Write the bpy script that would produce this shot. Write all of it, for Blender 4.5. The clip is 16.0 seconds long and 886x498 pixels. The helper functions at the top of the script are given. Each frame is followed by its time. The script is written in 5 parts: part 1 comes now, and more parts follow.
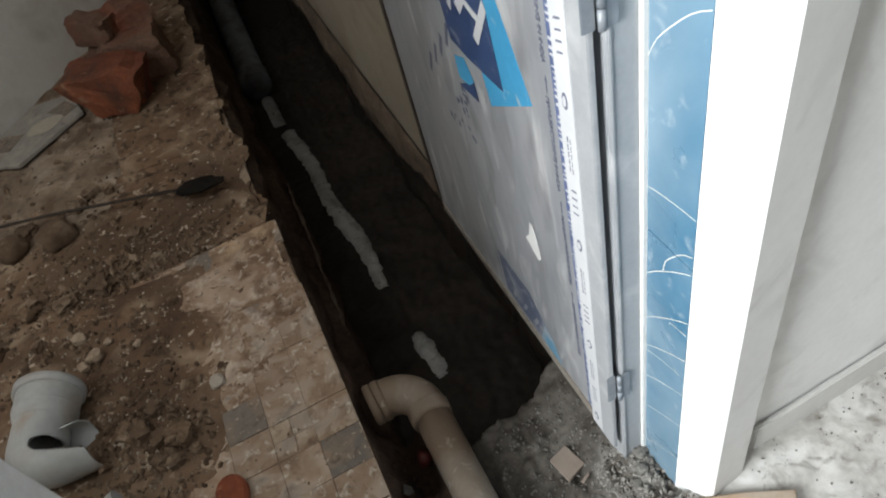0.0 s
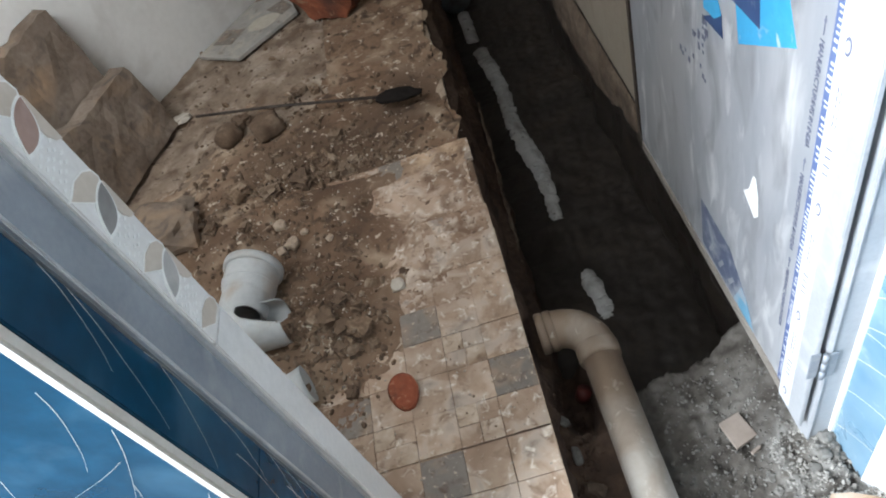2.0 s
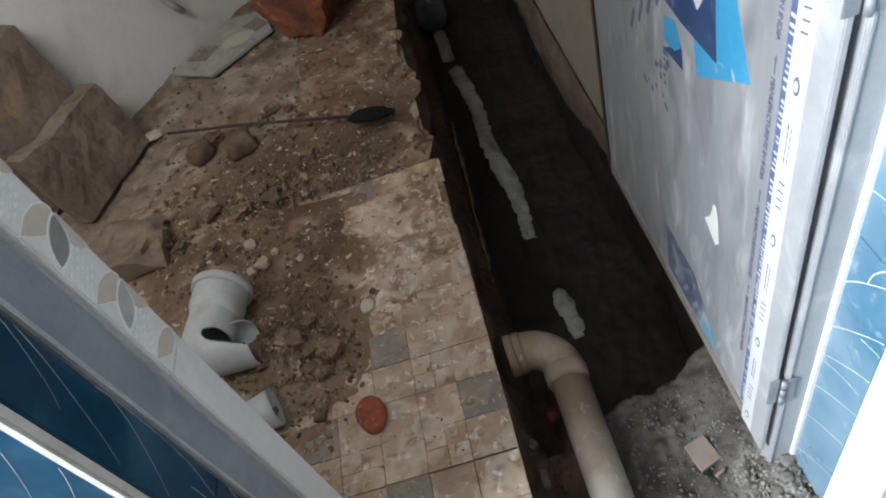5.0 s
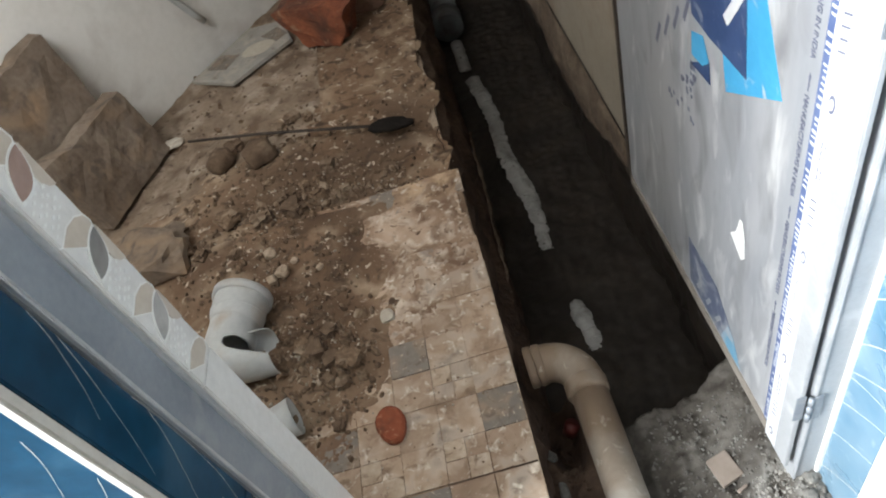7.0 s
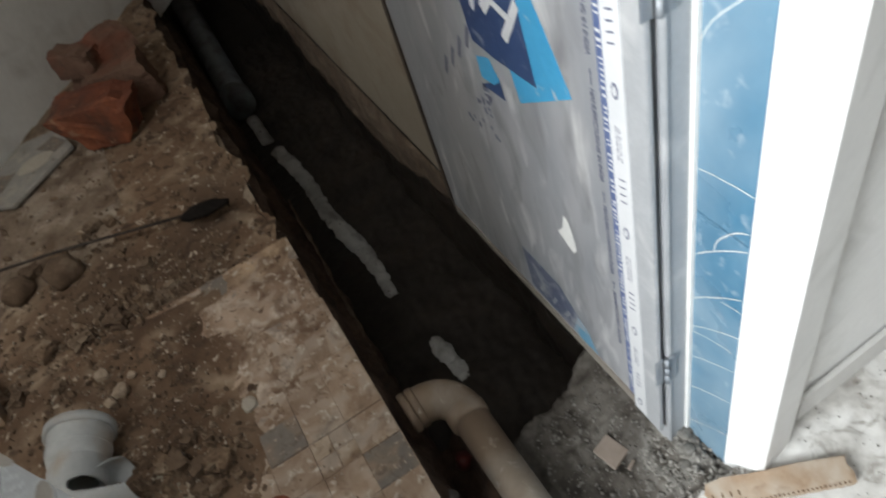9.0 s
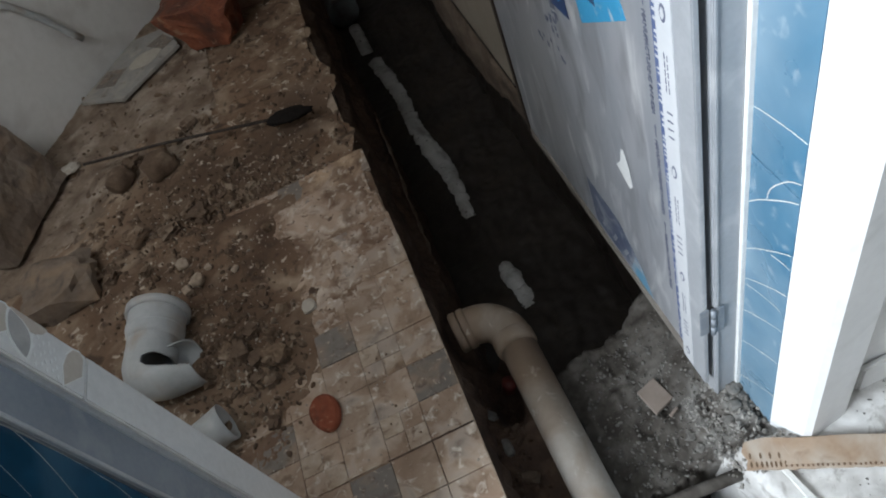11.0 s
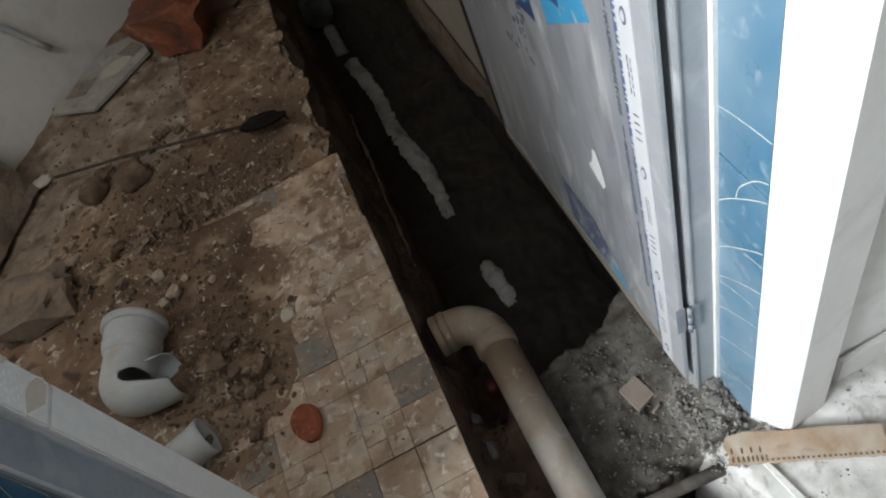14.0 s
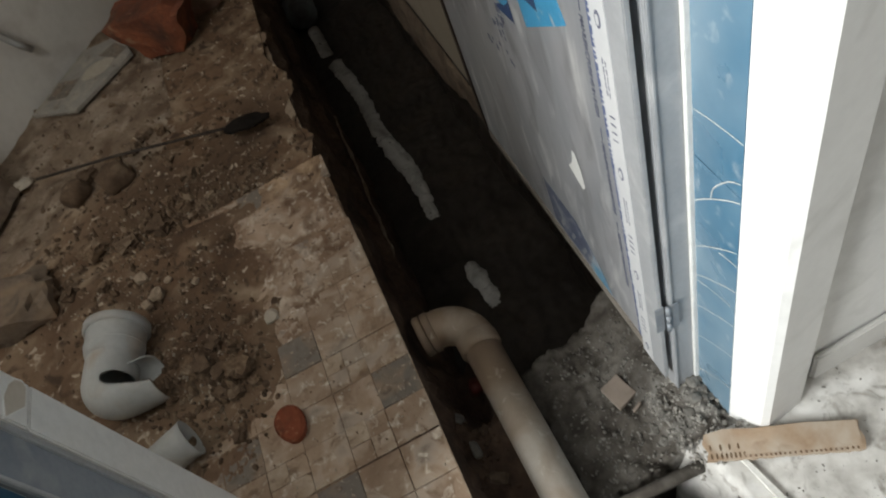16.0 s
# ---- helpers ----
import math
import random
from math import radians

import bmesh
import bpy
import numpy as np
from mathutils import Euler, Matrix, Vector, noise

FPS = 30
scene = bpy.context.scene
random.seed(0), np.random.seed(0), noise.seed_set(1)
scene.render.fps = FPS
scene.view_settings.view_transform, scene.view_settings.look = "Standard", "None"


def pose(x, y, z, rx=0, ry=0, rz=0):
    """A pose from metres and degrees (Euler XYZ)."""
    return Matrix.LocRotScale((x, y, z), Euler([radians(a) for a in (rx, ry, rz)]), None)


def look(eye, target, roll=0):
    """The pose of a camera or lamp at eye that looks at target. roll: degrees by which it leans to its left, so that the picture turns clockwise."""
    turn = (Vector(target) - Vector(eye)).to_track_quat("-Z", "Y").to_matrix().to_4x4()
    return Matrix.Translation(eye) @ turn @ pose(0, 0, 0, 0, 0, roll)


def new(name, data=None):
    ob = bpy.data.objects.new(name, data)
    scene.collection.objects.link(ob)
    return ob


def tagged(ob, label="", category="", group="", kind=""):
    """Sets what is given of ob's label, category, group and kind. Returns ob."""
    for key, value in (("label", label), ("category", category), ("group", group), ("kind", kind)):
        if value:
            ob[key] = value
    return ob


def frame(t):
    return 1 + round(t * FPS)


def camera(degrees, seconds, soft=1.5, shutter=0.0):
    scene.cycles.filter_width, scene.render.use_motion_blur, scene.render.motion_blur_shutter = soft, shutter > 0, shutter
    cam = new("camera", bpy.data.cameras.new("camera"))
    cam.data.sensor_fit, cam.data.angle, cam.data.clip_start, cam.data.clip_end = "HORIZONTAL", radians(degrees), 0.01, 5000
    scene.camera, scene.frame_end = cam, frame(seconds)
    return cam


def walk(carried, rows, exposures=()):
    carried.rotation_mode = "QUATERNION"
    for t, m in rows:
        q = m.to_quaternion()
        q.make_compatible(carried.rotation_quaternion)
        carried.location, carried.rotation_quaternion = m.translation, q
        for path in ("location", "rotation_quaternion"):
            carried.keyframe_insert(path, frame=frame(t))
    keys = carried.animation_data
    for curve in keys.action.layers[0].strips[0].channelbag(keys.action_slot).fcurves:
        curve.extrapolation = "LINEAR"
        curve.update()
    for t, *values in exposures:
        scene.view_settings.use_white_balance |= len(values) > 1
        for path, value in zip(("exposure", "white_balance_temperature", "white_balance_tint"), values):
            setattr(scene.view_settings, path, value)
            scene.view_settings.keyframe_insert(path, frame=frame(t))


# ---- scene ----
LENS = 66.3
PATH = [
    (0, (0.131, 0.104, 1.358), (0.380, 1.321, 0.056), -18.0),
    (0.5, (0.111, 0.108, 1.359), (0.285, 1.302, 0.024), -18.6),
    (1, (0.074, 0.132, 1.362), (0.024, 1.308, -0.000), -23.9),
    (1.5, (0.048, 0.148, 1.375), (-0.132, 1.346, 0.044), -23.6),
    (2, (0.055, 0.134, 1.375), (-0.142, 1.338, 0.051), -24.8),
    (2.5, (0.061, 0.130, 1.373), (-0.131, 1.328, 0.043), -24.6),
    (3, (0.052, 0.137, 1.381), (-0.200, 1.334, 0.061), -26.2),
    (3.5, (0.093, 0.143, 1.373), (0.022, 1.356, 0.045), -24.5),
    (4, (0.121, 0.137, 1.372), (0.121, 1.347, 0.039), -24.4),
    (4.5, (0.104, 0.142, 1.373), (0.030, 1.346, 0.037), -24.2),
    (4.7, (0.096, 0.143, 1.380), (-0.027, 1.356, 0.056), -23.1),
    (6.8, (0.064, 0.155, 1.393), (-0.092, 1.386, 0.090), -21.1),
    (7, (0.064, 0.152, 1.399), (-0.091, 1.390, 0.102), -22.4),
    (7.5, (0.052, 0.163, 1.388), (-0.081, 1.375, 0.063), -23.6),
    (8, (-0.011, 0.172, 1.400), (-0.059, 1.420, 0.104), -23.7),
    (8.5, (-0.043, 0.155, 1.411), (0.186, 1.426, 0.158), -21.6),
    (9, (0.040, 0.149, 1.381), (0.338, 1.349, 0.073), -21.4),
    (9.5, (0.103, 0.122, 1.351), (0.249, 1.259, -0.036), -22.8),
    (11.8, (0.144, 0.113, 1.337), (0.089, 1.299, -0.016), -28.2),
    (12, (0.145, 0.112, 1.337), (0.092, 1.289, -0.024), -28.2),
    (12.5, (0.145, 0.108, 1.335), (0.078, 1.279, -0.030), -28.6),
    (13, (0.148, 0.111, 1.337), (0.088, 1.291, -0.022), -28.2),
    (13.5, (0.157, 0.118, 1.337), (0.106, 1.292, -0.027), -28.8),
    (14, (0.169, 0.127, 1.332), (0.150, 1.291, -0.041), -29.0),
    (14.5, (0.173, 0.126, 1.334), (0.174, 1.295, -0.034), -28.7),
    (15, (0.171, 0.126, 1.341), (0.176, 1.315, -0.010), -28.5),
    (15.5, (0.174, 0.122, 1.344), (0.184, 1.318, -0.001), -28.7),
    (16, (0.177, 0.117, 1.335), (0.190, 1.271, -0.046), -28.0),
]
EXPOSURE = [  # seconds, stops, kelvin, tint
    (0, -0.72, 6650, 10), (0.5, -1.07, 6800, 10), (1.0, -0.9, 5800, 10), (1.5, -0.15, 5750, 10), (2.0, 0.2, 6100, 10), (2.5, 0.3, 6500, 10), (3.0, 0.4, 6450, 10), (3.5, 0.33, 6250, 10),
    (4.0, -0.25, 6500, 10), (4.5, -0.4, 6250, 10), (7.0, 0.15, 6550, 10), (7.5, 0.14, 6600, 10), (8.0, 0.14, 6550, 10), (8.5, 0.05, 6400, 10), (9.0, -0.75, 6650, 10), (9.5, -1.05, 6750, 10),
    (12.0, -0.8, 5750, 10), (12.5, -0.8, 6400, 10), (13.0, -0.8, 6350, 10), (14.0, -0.88, 6500, 10), (15.0, -0.98, 6800, 10), (16, -1.05, 6950, 10)]
cam = camera(LENS, 16.0, soft=1.9, shutter=0.5)
walk(cam, [(t, look(eye, target, roll)) for t, eye, target, roll in PATH], EXPOSURE)

# ---- light: daylight from a large window of the hall behind the camera ----
world = bpy.data.worlds.new("world")
scene.world = world
world.use_nodes = True
wn = world.node_tree.nodes
sky = wn.new("ShaderNodeTexSky")
sky.sky_type, sky.sun_disc, sky.sun_elevation, sky.sun_rotation = "NISHITA", False, radians(42), radians(250)
world.node_tree.links.new(sky.outputs[0], wn["Background"].inputs[0])
wn["Background"].inputs[1].default_value = 0.12


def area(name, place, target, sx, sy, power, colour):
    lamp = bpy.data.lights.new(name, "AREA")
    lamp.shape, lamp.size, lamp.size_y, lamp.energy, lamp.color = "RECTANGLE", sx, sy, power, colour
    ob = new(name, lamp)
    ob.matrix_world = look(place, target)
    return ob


area("window_light", (-2.19, -0.30, 1.75), (0.6, 0.25, 1.2), 1.46, 1.5, 375, (0.90, 0.96, 1.0))
# lamp added in an assumed, unseen high opening over the tiled wall, to brighten the bathroom
area("added_room_light", (-1.15, 0.70, 2.2), (-1.55, 2.6, 0.5), 1.15, 0.62, 41, (0.95, 0.98, 1.0))

# ---- materials ----


def mat(name, cols, scale=6.0, rough=0.8, bump=0.3, fine=90.0, metal=0.0, spec=0.4, random_mix=0.0, grain=0.35, dist=0.004,
        dust=None, dust_amount=0.5, dust_scale=9.0, world_space=False, detail=6, layers=(), stretch=None):
    """A surface of two or three colours, mixed by a coarse and a fine noise, with bump and, at choice, dust or stains in patches (colour, scale, from, to, and the stretch of floor that they lie on)."""
    m = bpy.data.materials.new(name)
    m.use_nodes = True
    nt = m.node_tree
    n, l = nt.nodes, nt.links
    bsdf = n["Principled BSDF"]
    if world_space:
        pos = n.new("ShaderNodeNewGeometry").outputs["Position"]
    else:
        pos = n.new("ShaderNodeTexCoord").outputs["Object"]

    if stretch:
        mp = n.new("ShaderNodeVectorMath")
        mp.operation = "MULTIPLY"
        mp.inputs[1].default_value = stretch
        l.new(pos, mp.inputs[0])
        pos = mp.outputs[0]

    def noise_of(s, det, d=0.0):
        t = n.new("ShaderNodeTexNoise")
        t.inputs["Scale"].default_value, t.inputs["Detail"].default_value, t.inputs["Distortion"].default_value = s, det, d
        l.new(pos, t.inputs["Vector"])
        return t.outputs["Fac"]

    a, b = noise_of(scale, detail, 0.4), noise_of(fine, 4)
    mixed = n.new("ShaderNodeMix")
    mixed.inputs[0].default_value = grain
    l.new(a, mixed.inputs[2]), l.new(b, mixed.inputs[3])
    ramp = n.new("ShaderNodeValToRGB")
    e = ramp.color_ramp.elements
    spots = np.linspace(0.34, 0.66, len(cols))
    while len(e) < len(cols):
        e.new(0.5)
    for k, c in enumerate(cols):
        e[k].position, e[k].color = float(spots[k]), (*c, 1)
    l.new(mixed.outputs[0], ramp.inputs[0])
    colour = ramp.outputs[0]
    if random_mix:
        info = n.new("ShaderNodeObjectInfo")
        hsv = n.new("ShaderNodeHueSaturation")
        mr = n.new("ShaderNodeMapRange")
        mr.inputs[3].default_value, mr.inputs[4].default_value = 1 - random_mix, 1 + random_mix
        l.new(info.outputs["Random"], mr.inputs[0]), l.new(mr.outputs[0], hsv.inputs["Value"])
        l.new(colour, hsv.inputs["Color"])
        colour = hsv.outputs[0]
    if dust:
        layers = ((dust, dust_scale, 0.58 - 0.3 * dust_amount, 0.88 - 0.3 * dust_amount), *layers)
    for lc, ls, lo, hi, *zone in layers:
        d = noise_of(ls, 8, 0.6)
        dr = n.new("ShaderNodeMapRange")
        dr.inputs[1].default_value, dr.inputs[2].default_value = lo, hi
        l.new(d, dr.inputs[0])
        mx = n.new("ShaderNodeMix")
        mx.data_type = "RGBA"
        amount = dr.outputs[0]
        if zone:
            cx, cy, rx, ry = zone[0]
            away = n.new("ShaderNodeVectorMath")
            away.operation = "MULTIPLY_ADD"
            away.inputs[1].default_value, away.inputs[2].default_value = (1 / rx, 1 / ry, 0), (-cx / rx, -cy / ry, 0)
            far = n.new("ShaderNodeVectorMath")
            far.operation = "LENGTH"
            fade = n.new("ShaderNodeMapRange")
            fade.inputs[1].default_value, fade.inputs[2].default_value = 1.25, 0.55
            both = n.new("ShaderNodeMath")
            both.operation = "MULTIPLY"
            l.new(pos, away.inputs[0]), l.new(away.outputs[0], far.inputs[0]), l.new(far.outputs["Value"], fade.inputs[0])
            l.new(fade.outputs[0], both.inputs[0]), l.new(amount, both.inputs[1])
            amount = both.outputs[0]
        l.new(amount, mx.inputs[0]), l.new(colour, mx.inputs[6])
        mx.inputs[7].default_value = (*lc, 1)
        colour = mx.outputs[2]
    l.new(colour, bsdf.inputs["Base Color"])
    rr = n.new("ShaderNodeMapRange")
    rr.inputs[3].default_value, rr.inputs[4].default_value = max(rough - 0.12, 0.03), min(rough + 0.12, 1)
    l.new(a, rr.inputs[0]), l.new(rr.outputs[0], bsdf.inputs["Roughness"])
    bsdf.inputs["Metallic"].default_value, bsdf.inputs["Specular IOR Level"].default_value = metal, spec
    bp = n.new("ShaderNodeBump")
    bp.inputs["Strength"].default_value, bp.inputs["Distance"].default_value = bump, dist
    l.new(mixed.outputs[0], bp.inputs["Height"]), l.new(bp.outputs[0], bsdf.inputs["Normal"])
    return m


M = {
    "dirt": mat("dirt", [(0.110, 0.065, 0.037), (0.160, 0.097, 0.057), (0.21, 0.133, 0.082)], 4, 0.95, 0.7, 60, dist=0.006, grain=0.3, world_space=True, layers=(((0.25, 0.172, 0.112), 3, 0.46, 0.70), ((0.33, 0.246, 0.17), 8, 0.52, 0.70), ((0.088, 0.050, 0.028), 5, 0.34, 0.58, (-0.58, 1.66, 0.38, 0.56)), ((0.085, 0.050, 0.029), 3, 0.36, 0.62, (-0.30, 2.10, 0.40, 0.30)), ((0.065, 0.039, 0.023), 18, 0.54, 0.66), ((0.46, 0.38, 0.295), 32, 0.61, 0.70))),
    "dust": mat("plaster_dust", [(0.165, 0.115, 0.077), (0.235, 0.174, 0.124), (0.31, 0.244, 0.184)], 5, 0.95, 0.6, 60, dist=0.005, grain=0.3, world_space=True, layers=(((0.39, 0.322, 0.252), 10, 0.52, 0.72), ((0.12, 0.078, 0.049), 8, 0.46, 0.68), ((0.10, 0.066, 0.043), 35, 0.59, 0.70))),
    "tile_dust": mat("tile_dust", [(0.185, 0.115, 0.072), (0.26, 0.168, 0.110), (0.335, 0.228, 0.157)], 4, 0.95, 0.6, 60, dist=0.003, grain=0.25, world_space=True, layers=(((0.155, 0.094, 0.057), 4, 0.42, 0.62), ((0.44, 0.322, 0.235), 6, 0.40, 0.66, (-0.23, 1.42, 0.24, 0.44)), ((0.56, 0.46, 0.37), 17, 0.48, 0.66, (-0.26, 1.38, 0.26, 0.44)), ((0.46, 0.325, 0.21), 12, 0.40, 0.60, (-0.12, 1.77, 0.22, 0.07)), ((0.16, 0.098, 0.061), 13, 0.50, 0.66), ((0.50, 0.42, 0.34), 40, 0.58, 0.70), ((0.10, 0.060, 0.037), 45, 0.60, 0.70))),
    "rubble": mat("rubble", [(0.090, 0.055, 0.033), (0.150, 0.097, 0.059), (0.225, 0.158, 0.104)], 14, 0.95, 0.9, 90, dist=0.006, grain=0.5, world_space=True, layers=(((0.33, 0.255, 0.185), 22, 0.54, 0.72),)),
    "chips": mat("chips", [(0.28, 0.235, 0.18), (0.43, 0.375, 0.31)], 40, 0.95, 0.4, 120, world_space=True),
    "tile_tan": mat("tile_tan", [(0.29, 0.197, 0.133), (0.38, 0.275, 0.195), (0.46, 0.348, 0.26)], 5, 0.78, 0.3, 60, grain=0.3, random_mix=0.07, world_space=True, layers=(((0.22, 0.142, 0.092), 5, 0.42, 0.66), ((0.56, 0.46, 0.37), 9, 0.46, 0.68), ((0.24, 0.19, 0.152), 9, 0.54, 0.68), ((0.17, 0.107, 0.067), 20, 0.54, 0.72), ((0.60, 0.52, 0.43), 40, 0.58, 0.72))),
    "tile_pale": mat("tile_pale", [(0.37, 0.28, 0.20), (0.44, 0.345, 0.258), (0.51, 0.42, 0.335)], 12, 0.78, 0.35, 75, grain=0.45, random_mix=0.10, world_space=True, layers=(((0.23, 0.152, 0.097), 10, 0.44, 0.66), ((0.15, 0.096, 0.06), 34, 0.54, 0.70))),
    "tile_grey": mat("tile_grey", [(0.16, 0.134, 0.112), (0.205, 0.172, 0.145)], 9, 0.7, 0.25, 60, grain=0.5, random_mix=0.08, world_space=True, layers=(((0.27, 0.195, 0.135), 14, 0.50, 0.72), ((0.11, 0.075, 0.05), 40, 0.55, 0.72), ((0.42, 0.34, 0.26), 75, 0.60, 0.70))),
    "mortar": mat("mortar", [(0.21, 0.15, 0.10), (0.31, 0.235, 0.168), (0.39, 0.31, 0.235)], 20, 0.95, 0.6, 90, world_space=True),
    "clod": mat("clod", [(0.080, 0.050, 0.031), (0.120, 0.078, 0.049), (0.165, 0.112, 0.073)], 12, 0.95, 0.9, 80, dist=0.006, grain=0.4, world_space=True, layers=(((0.27, 0.205, 0.145), 12, 0.54, 0.74),)),
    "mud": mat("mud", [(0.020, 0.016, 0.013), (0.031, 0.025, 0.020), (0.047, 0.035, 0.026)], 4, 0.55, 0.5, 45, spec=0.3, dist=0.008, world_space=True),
    "soil": mat("soil", [(0.035, 0.022, 0.014), (0.075, 0.045, 0.03), (0.13, 0.088, 0.06)], 7, 0.95, 1.0, 45, dist=0.02, world_space=True),
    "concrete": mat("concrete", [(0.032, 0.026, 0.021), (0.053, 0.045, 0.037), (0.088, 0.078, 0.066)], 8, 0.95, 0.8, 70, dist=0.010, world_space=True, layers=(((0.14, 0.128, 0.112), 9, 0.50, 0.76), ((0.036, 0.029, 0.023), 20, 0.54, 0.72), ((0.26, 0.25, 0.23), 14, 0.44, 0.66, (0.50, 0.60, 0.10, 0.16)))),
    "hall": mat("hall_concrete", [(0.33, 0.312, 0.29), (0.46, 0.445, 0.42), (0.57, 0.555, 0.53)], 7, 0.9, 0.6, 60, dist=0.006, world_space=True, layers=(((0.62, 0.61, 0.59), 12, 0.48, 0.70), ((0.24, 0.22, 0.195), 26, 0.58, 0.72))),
    "plaster": mat("plaster", [(0.60, 0.58, 0.54), (0.65, 0.63, 0.59), (0.69, 0.67, 0.63)], 2.5, 0.9, 0.25, 40, world_space=True, layers=(((0.53, 0.50, 0.46), 5, 0.52, 0.74),)),
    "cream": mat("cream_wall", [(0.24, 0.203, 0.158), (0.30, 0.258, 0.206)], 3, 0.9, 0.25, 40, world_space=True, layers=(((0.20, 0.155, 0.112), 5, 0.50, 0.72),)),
    "band": mat("bare_band", [(0.075, 0.052, 0.036), (0.125, 0.090, 0.063), (0.19, 0.145, 0.105)], 10, 0.95, 0.9, 60, dist=0.01, world_space=True),
    "white": mat("white_paint", [(0.74, 0.74, 0.73), (0.82, 0.82, 0.81)], 5, 0.55, 0.25, 60, world_space=True, dust=(0.6, 0.6, 0.58), dust_amount=0.15),
    "alu": mat("aluminium", [(0.52, 0.53, 0.54), (0.66, 0.67, 0.68)], 12, 0.42, 0.15, 140, metal=0.75, spec=0.5),
    "alu_dull": mat("dusty_aluminium", [(0.22, 0.245, 0.28), (0.30, 0.325, 0.355)], 10, 0.55, 0.15, 120, metal=0.35, layers=(((0.40, 0.41, 0.42), 14, 0.56, 0.76),)),
    "film": mat("panel_film", [(0.285, 0.295, 0.315), (0.335, 0.345, 0.365), (0.38, 0.39, 0.41)], 5, 0.36, 0.15, 50, spec=0.5, metal=0.15, stretch=(1, 1, 0.3), layers=(((0.48, 0.48, 0.49), 4, 0.48, 0.74), ((0.60, 0.60, 0.60), 20, 0.55, 0.70), ((0.26, 0.26, 0.27), 17, 0.54, 0.72))),
    "label": mat("white_label", [(0.60, 0.61, 0.62), (0.66, 0.66, 0.67)], 9, 0.4, 0.1, 80),
    "cyan": mat("cyan_print", [(0.045, 0.29, 0.52), (0.07, 0.36, 0.60)], 12, 0.4, 0.1, 80, layers=(((0.4, 0.5, 0.58), 30, 0.62, 0.74),)),
    "navy": mat("navy_print", [(0.026, 0.052, 0.135), (0.045, 0.078, 0.175)], 12, 0.4, 0.1, 80, layers=(((0.25, 0.28, 0.34), 30, 0.60, 0.76),)),
    "navy_worn": mat("navy_print_worn", [(0.075, 0.095, 0.16), (0.125, 0.145, 0.205)], 12, 0.4, 0.1, 80, layers=(((0.33, 0.34, 0.37), 22, 0.50, 0.70),)),
    "cyan_worn": mat("cyan_print_worn", [(0.10, 0.30, 0.46), (0.17, 0.36, 0.50)], 12, 0.4, 0.1, 80, layers=(((0.42, 0.45, 0.48), 22, 0.50, 0.70),)),
    "ink": mat("ink_print", [(0.12, 0.13, 0.19), (0.2, 0.21, 0.27)], 20, 0.5, 0.1, 80),
    "blue_ink": mat("blue_ink", [(0.07, 0.105, 0.235), (0.115, 0.155, 0.285)], 20, 0.5, 0.1, 80),
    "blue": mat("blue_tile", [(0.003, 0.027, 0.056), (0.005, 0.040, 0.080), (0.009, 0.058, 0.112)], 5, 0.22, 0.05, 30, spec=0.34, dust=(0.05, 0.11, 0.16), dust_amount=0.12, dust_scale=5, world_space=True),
    # paler copy of blue: cement smears, plus light and haze painted in
    "blue_dusty_lit": mat("blue_tile_smeared_lit", [(0.02, 0.115, 0.205), (0.035, 0.15, 0.25)], 5, 0.3, 0.05, 30, spec=0.5, world_space=True, layers=(((0.30, 0.39, 0.45), 3, 0.22, 0.80), ((0.48, 0.52, 0.55), 26, 0.60, 0.95))),
    "post": mat("frame_post", [(0.36, 0.37, 0.385), (0.43, 0.44, 0.455)], 14, 0.45, 0.15, 120, metal=0.15, layers=(((0.58, 0.58, 0.58), 10, 0.52, 0.75),)),
    "bead": mat("white_cement", [(0.70, 0.70, 0.68), (0.80, 0.80, 0.78)], 40, 0.9, 0.6, 120, world_space=True),
    "trim_white": mat("trim_cream", [(0.42, 0.40, 0.36), (0.52, 0.50, 0.46)], 30, 0.6, 0.3, 120, world_space=True),
    "grit": mat("cement_grit", [(0.085, 0.078, 0.069), (0.14, 0.131, 0.117), (0.21, 0.20, 0.18)], 25, 0.95, 0.6, 90, world_space=True),
    "gravel": mat("pale_gravel", [(0.17, 0.155, 0.136), (0.23, 0.215, 0.192), (0.30, 0.285, 0.26)], 25, 0.95, 0.6, 90, world_space=True),
    "rail": mat("stained_rail", [(0.20, 0.175, 0.15), (0.30, 0.27, 0.235)], 14, 0.8, 0.4, 90),
    "hall_wall": mat("hall_wall_paint", [(0.26, 0.25, 0.235), (0.32, 0.31, 0.29)], 3, 0.9, 0.3, 50, world_space=True),
    "vein": mat("tile_vein", [(0.62, 0.61, 0.56), (0.74, 0.73, 0.69)], 30, 0.4, 0.05, 90),
    "vein_fine": mat("tile_vein_fine", [(0.30, 0.32, 0.30), (0.42, 0.43, 0.40)], 30, 0.3, 0.05, 90),
    "grout": mat("grout", [(0.5, 0.49, 0.46), (0.66, 0.65, 0.62)], 40, 0.9, 0.5, 120, world_space=True),
    "border": mat("border_tile", [(0.62, 0.61, 0.59), (0.70, 0.69, 0.67)], 60, 0.45, 0.5, 160, dist=0.002),
    "leaf_brown": mat("leaf_brown", [(0.30, 0.20, 0.17), (0.38, 0.27, 0.23)], 40, 0.35, 0.1, 100),
    "leaf_grey": mat("leaf_grey", [(0.33, 0.32, 0.31), (0.46, 0.45, 0.43)], 40, 0.35, 0.1, 100),
    "leaf_slate": mat("leaf_slate", [(0.20, 0.19, 0.185), (0.27, 0.26, 0.25)], 40, 0.35, 0.1, 100),
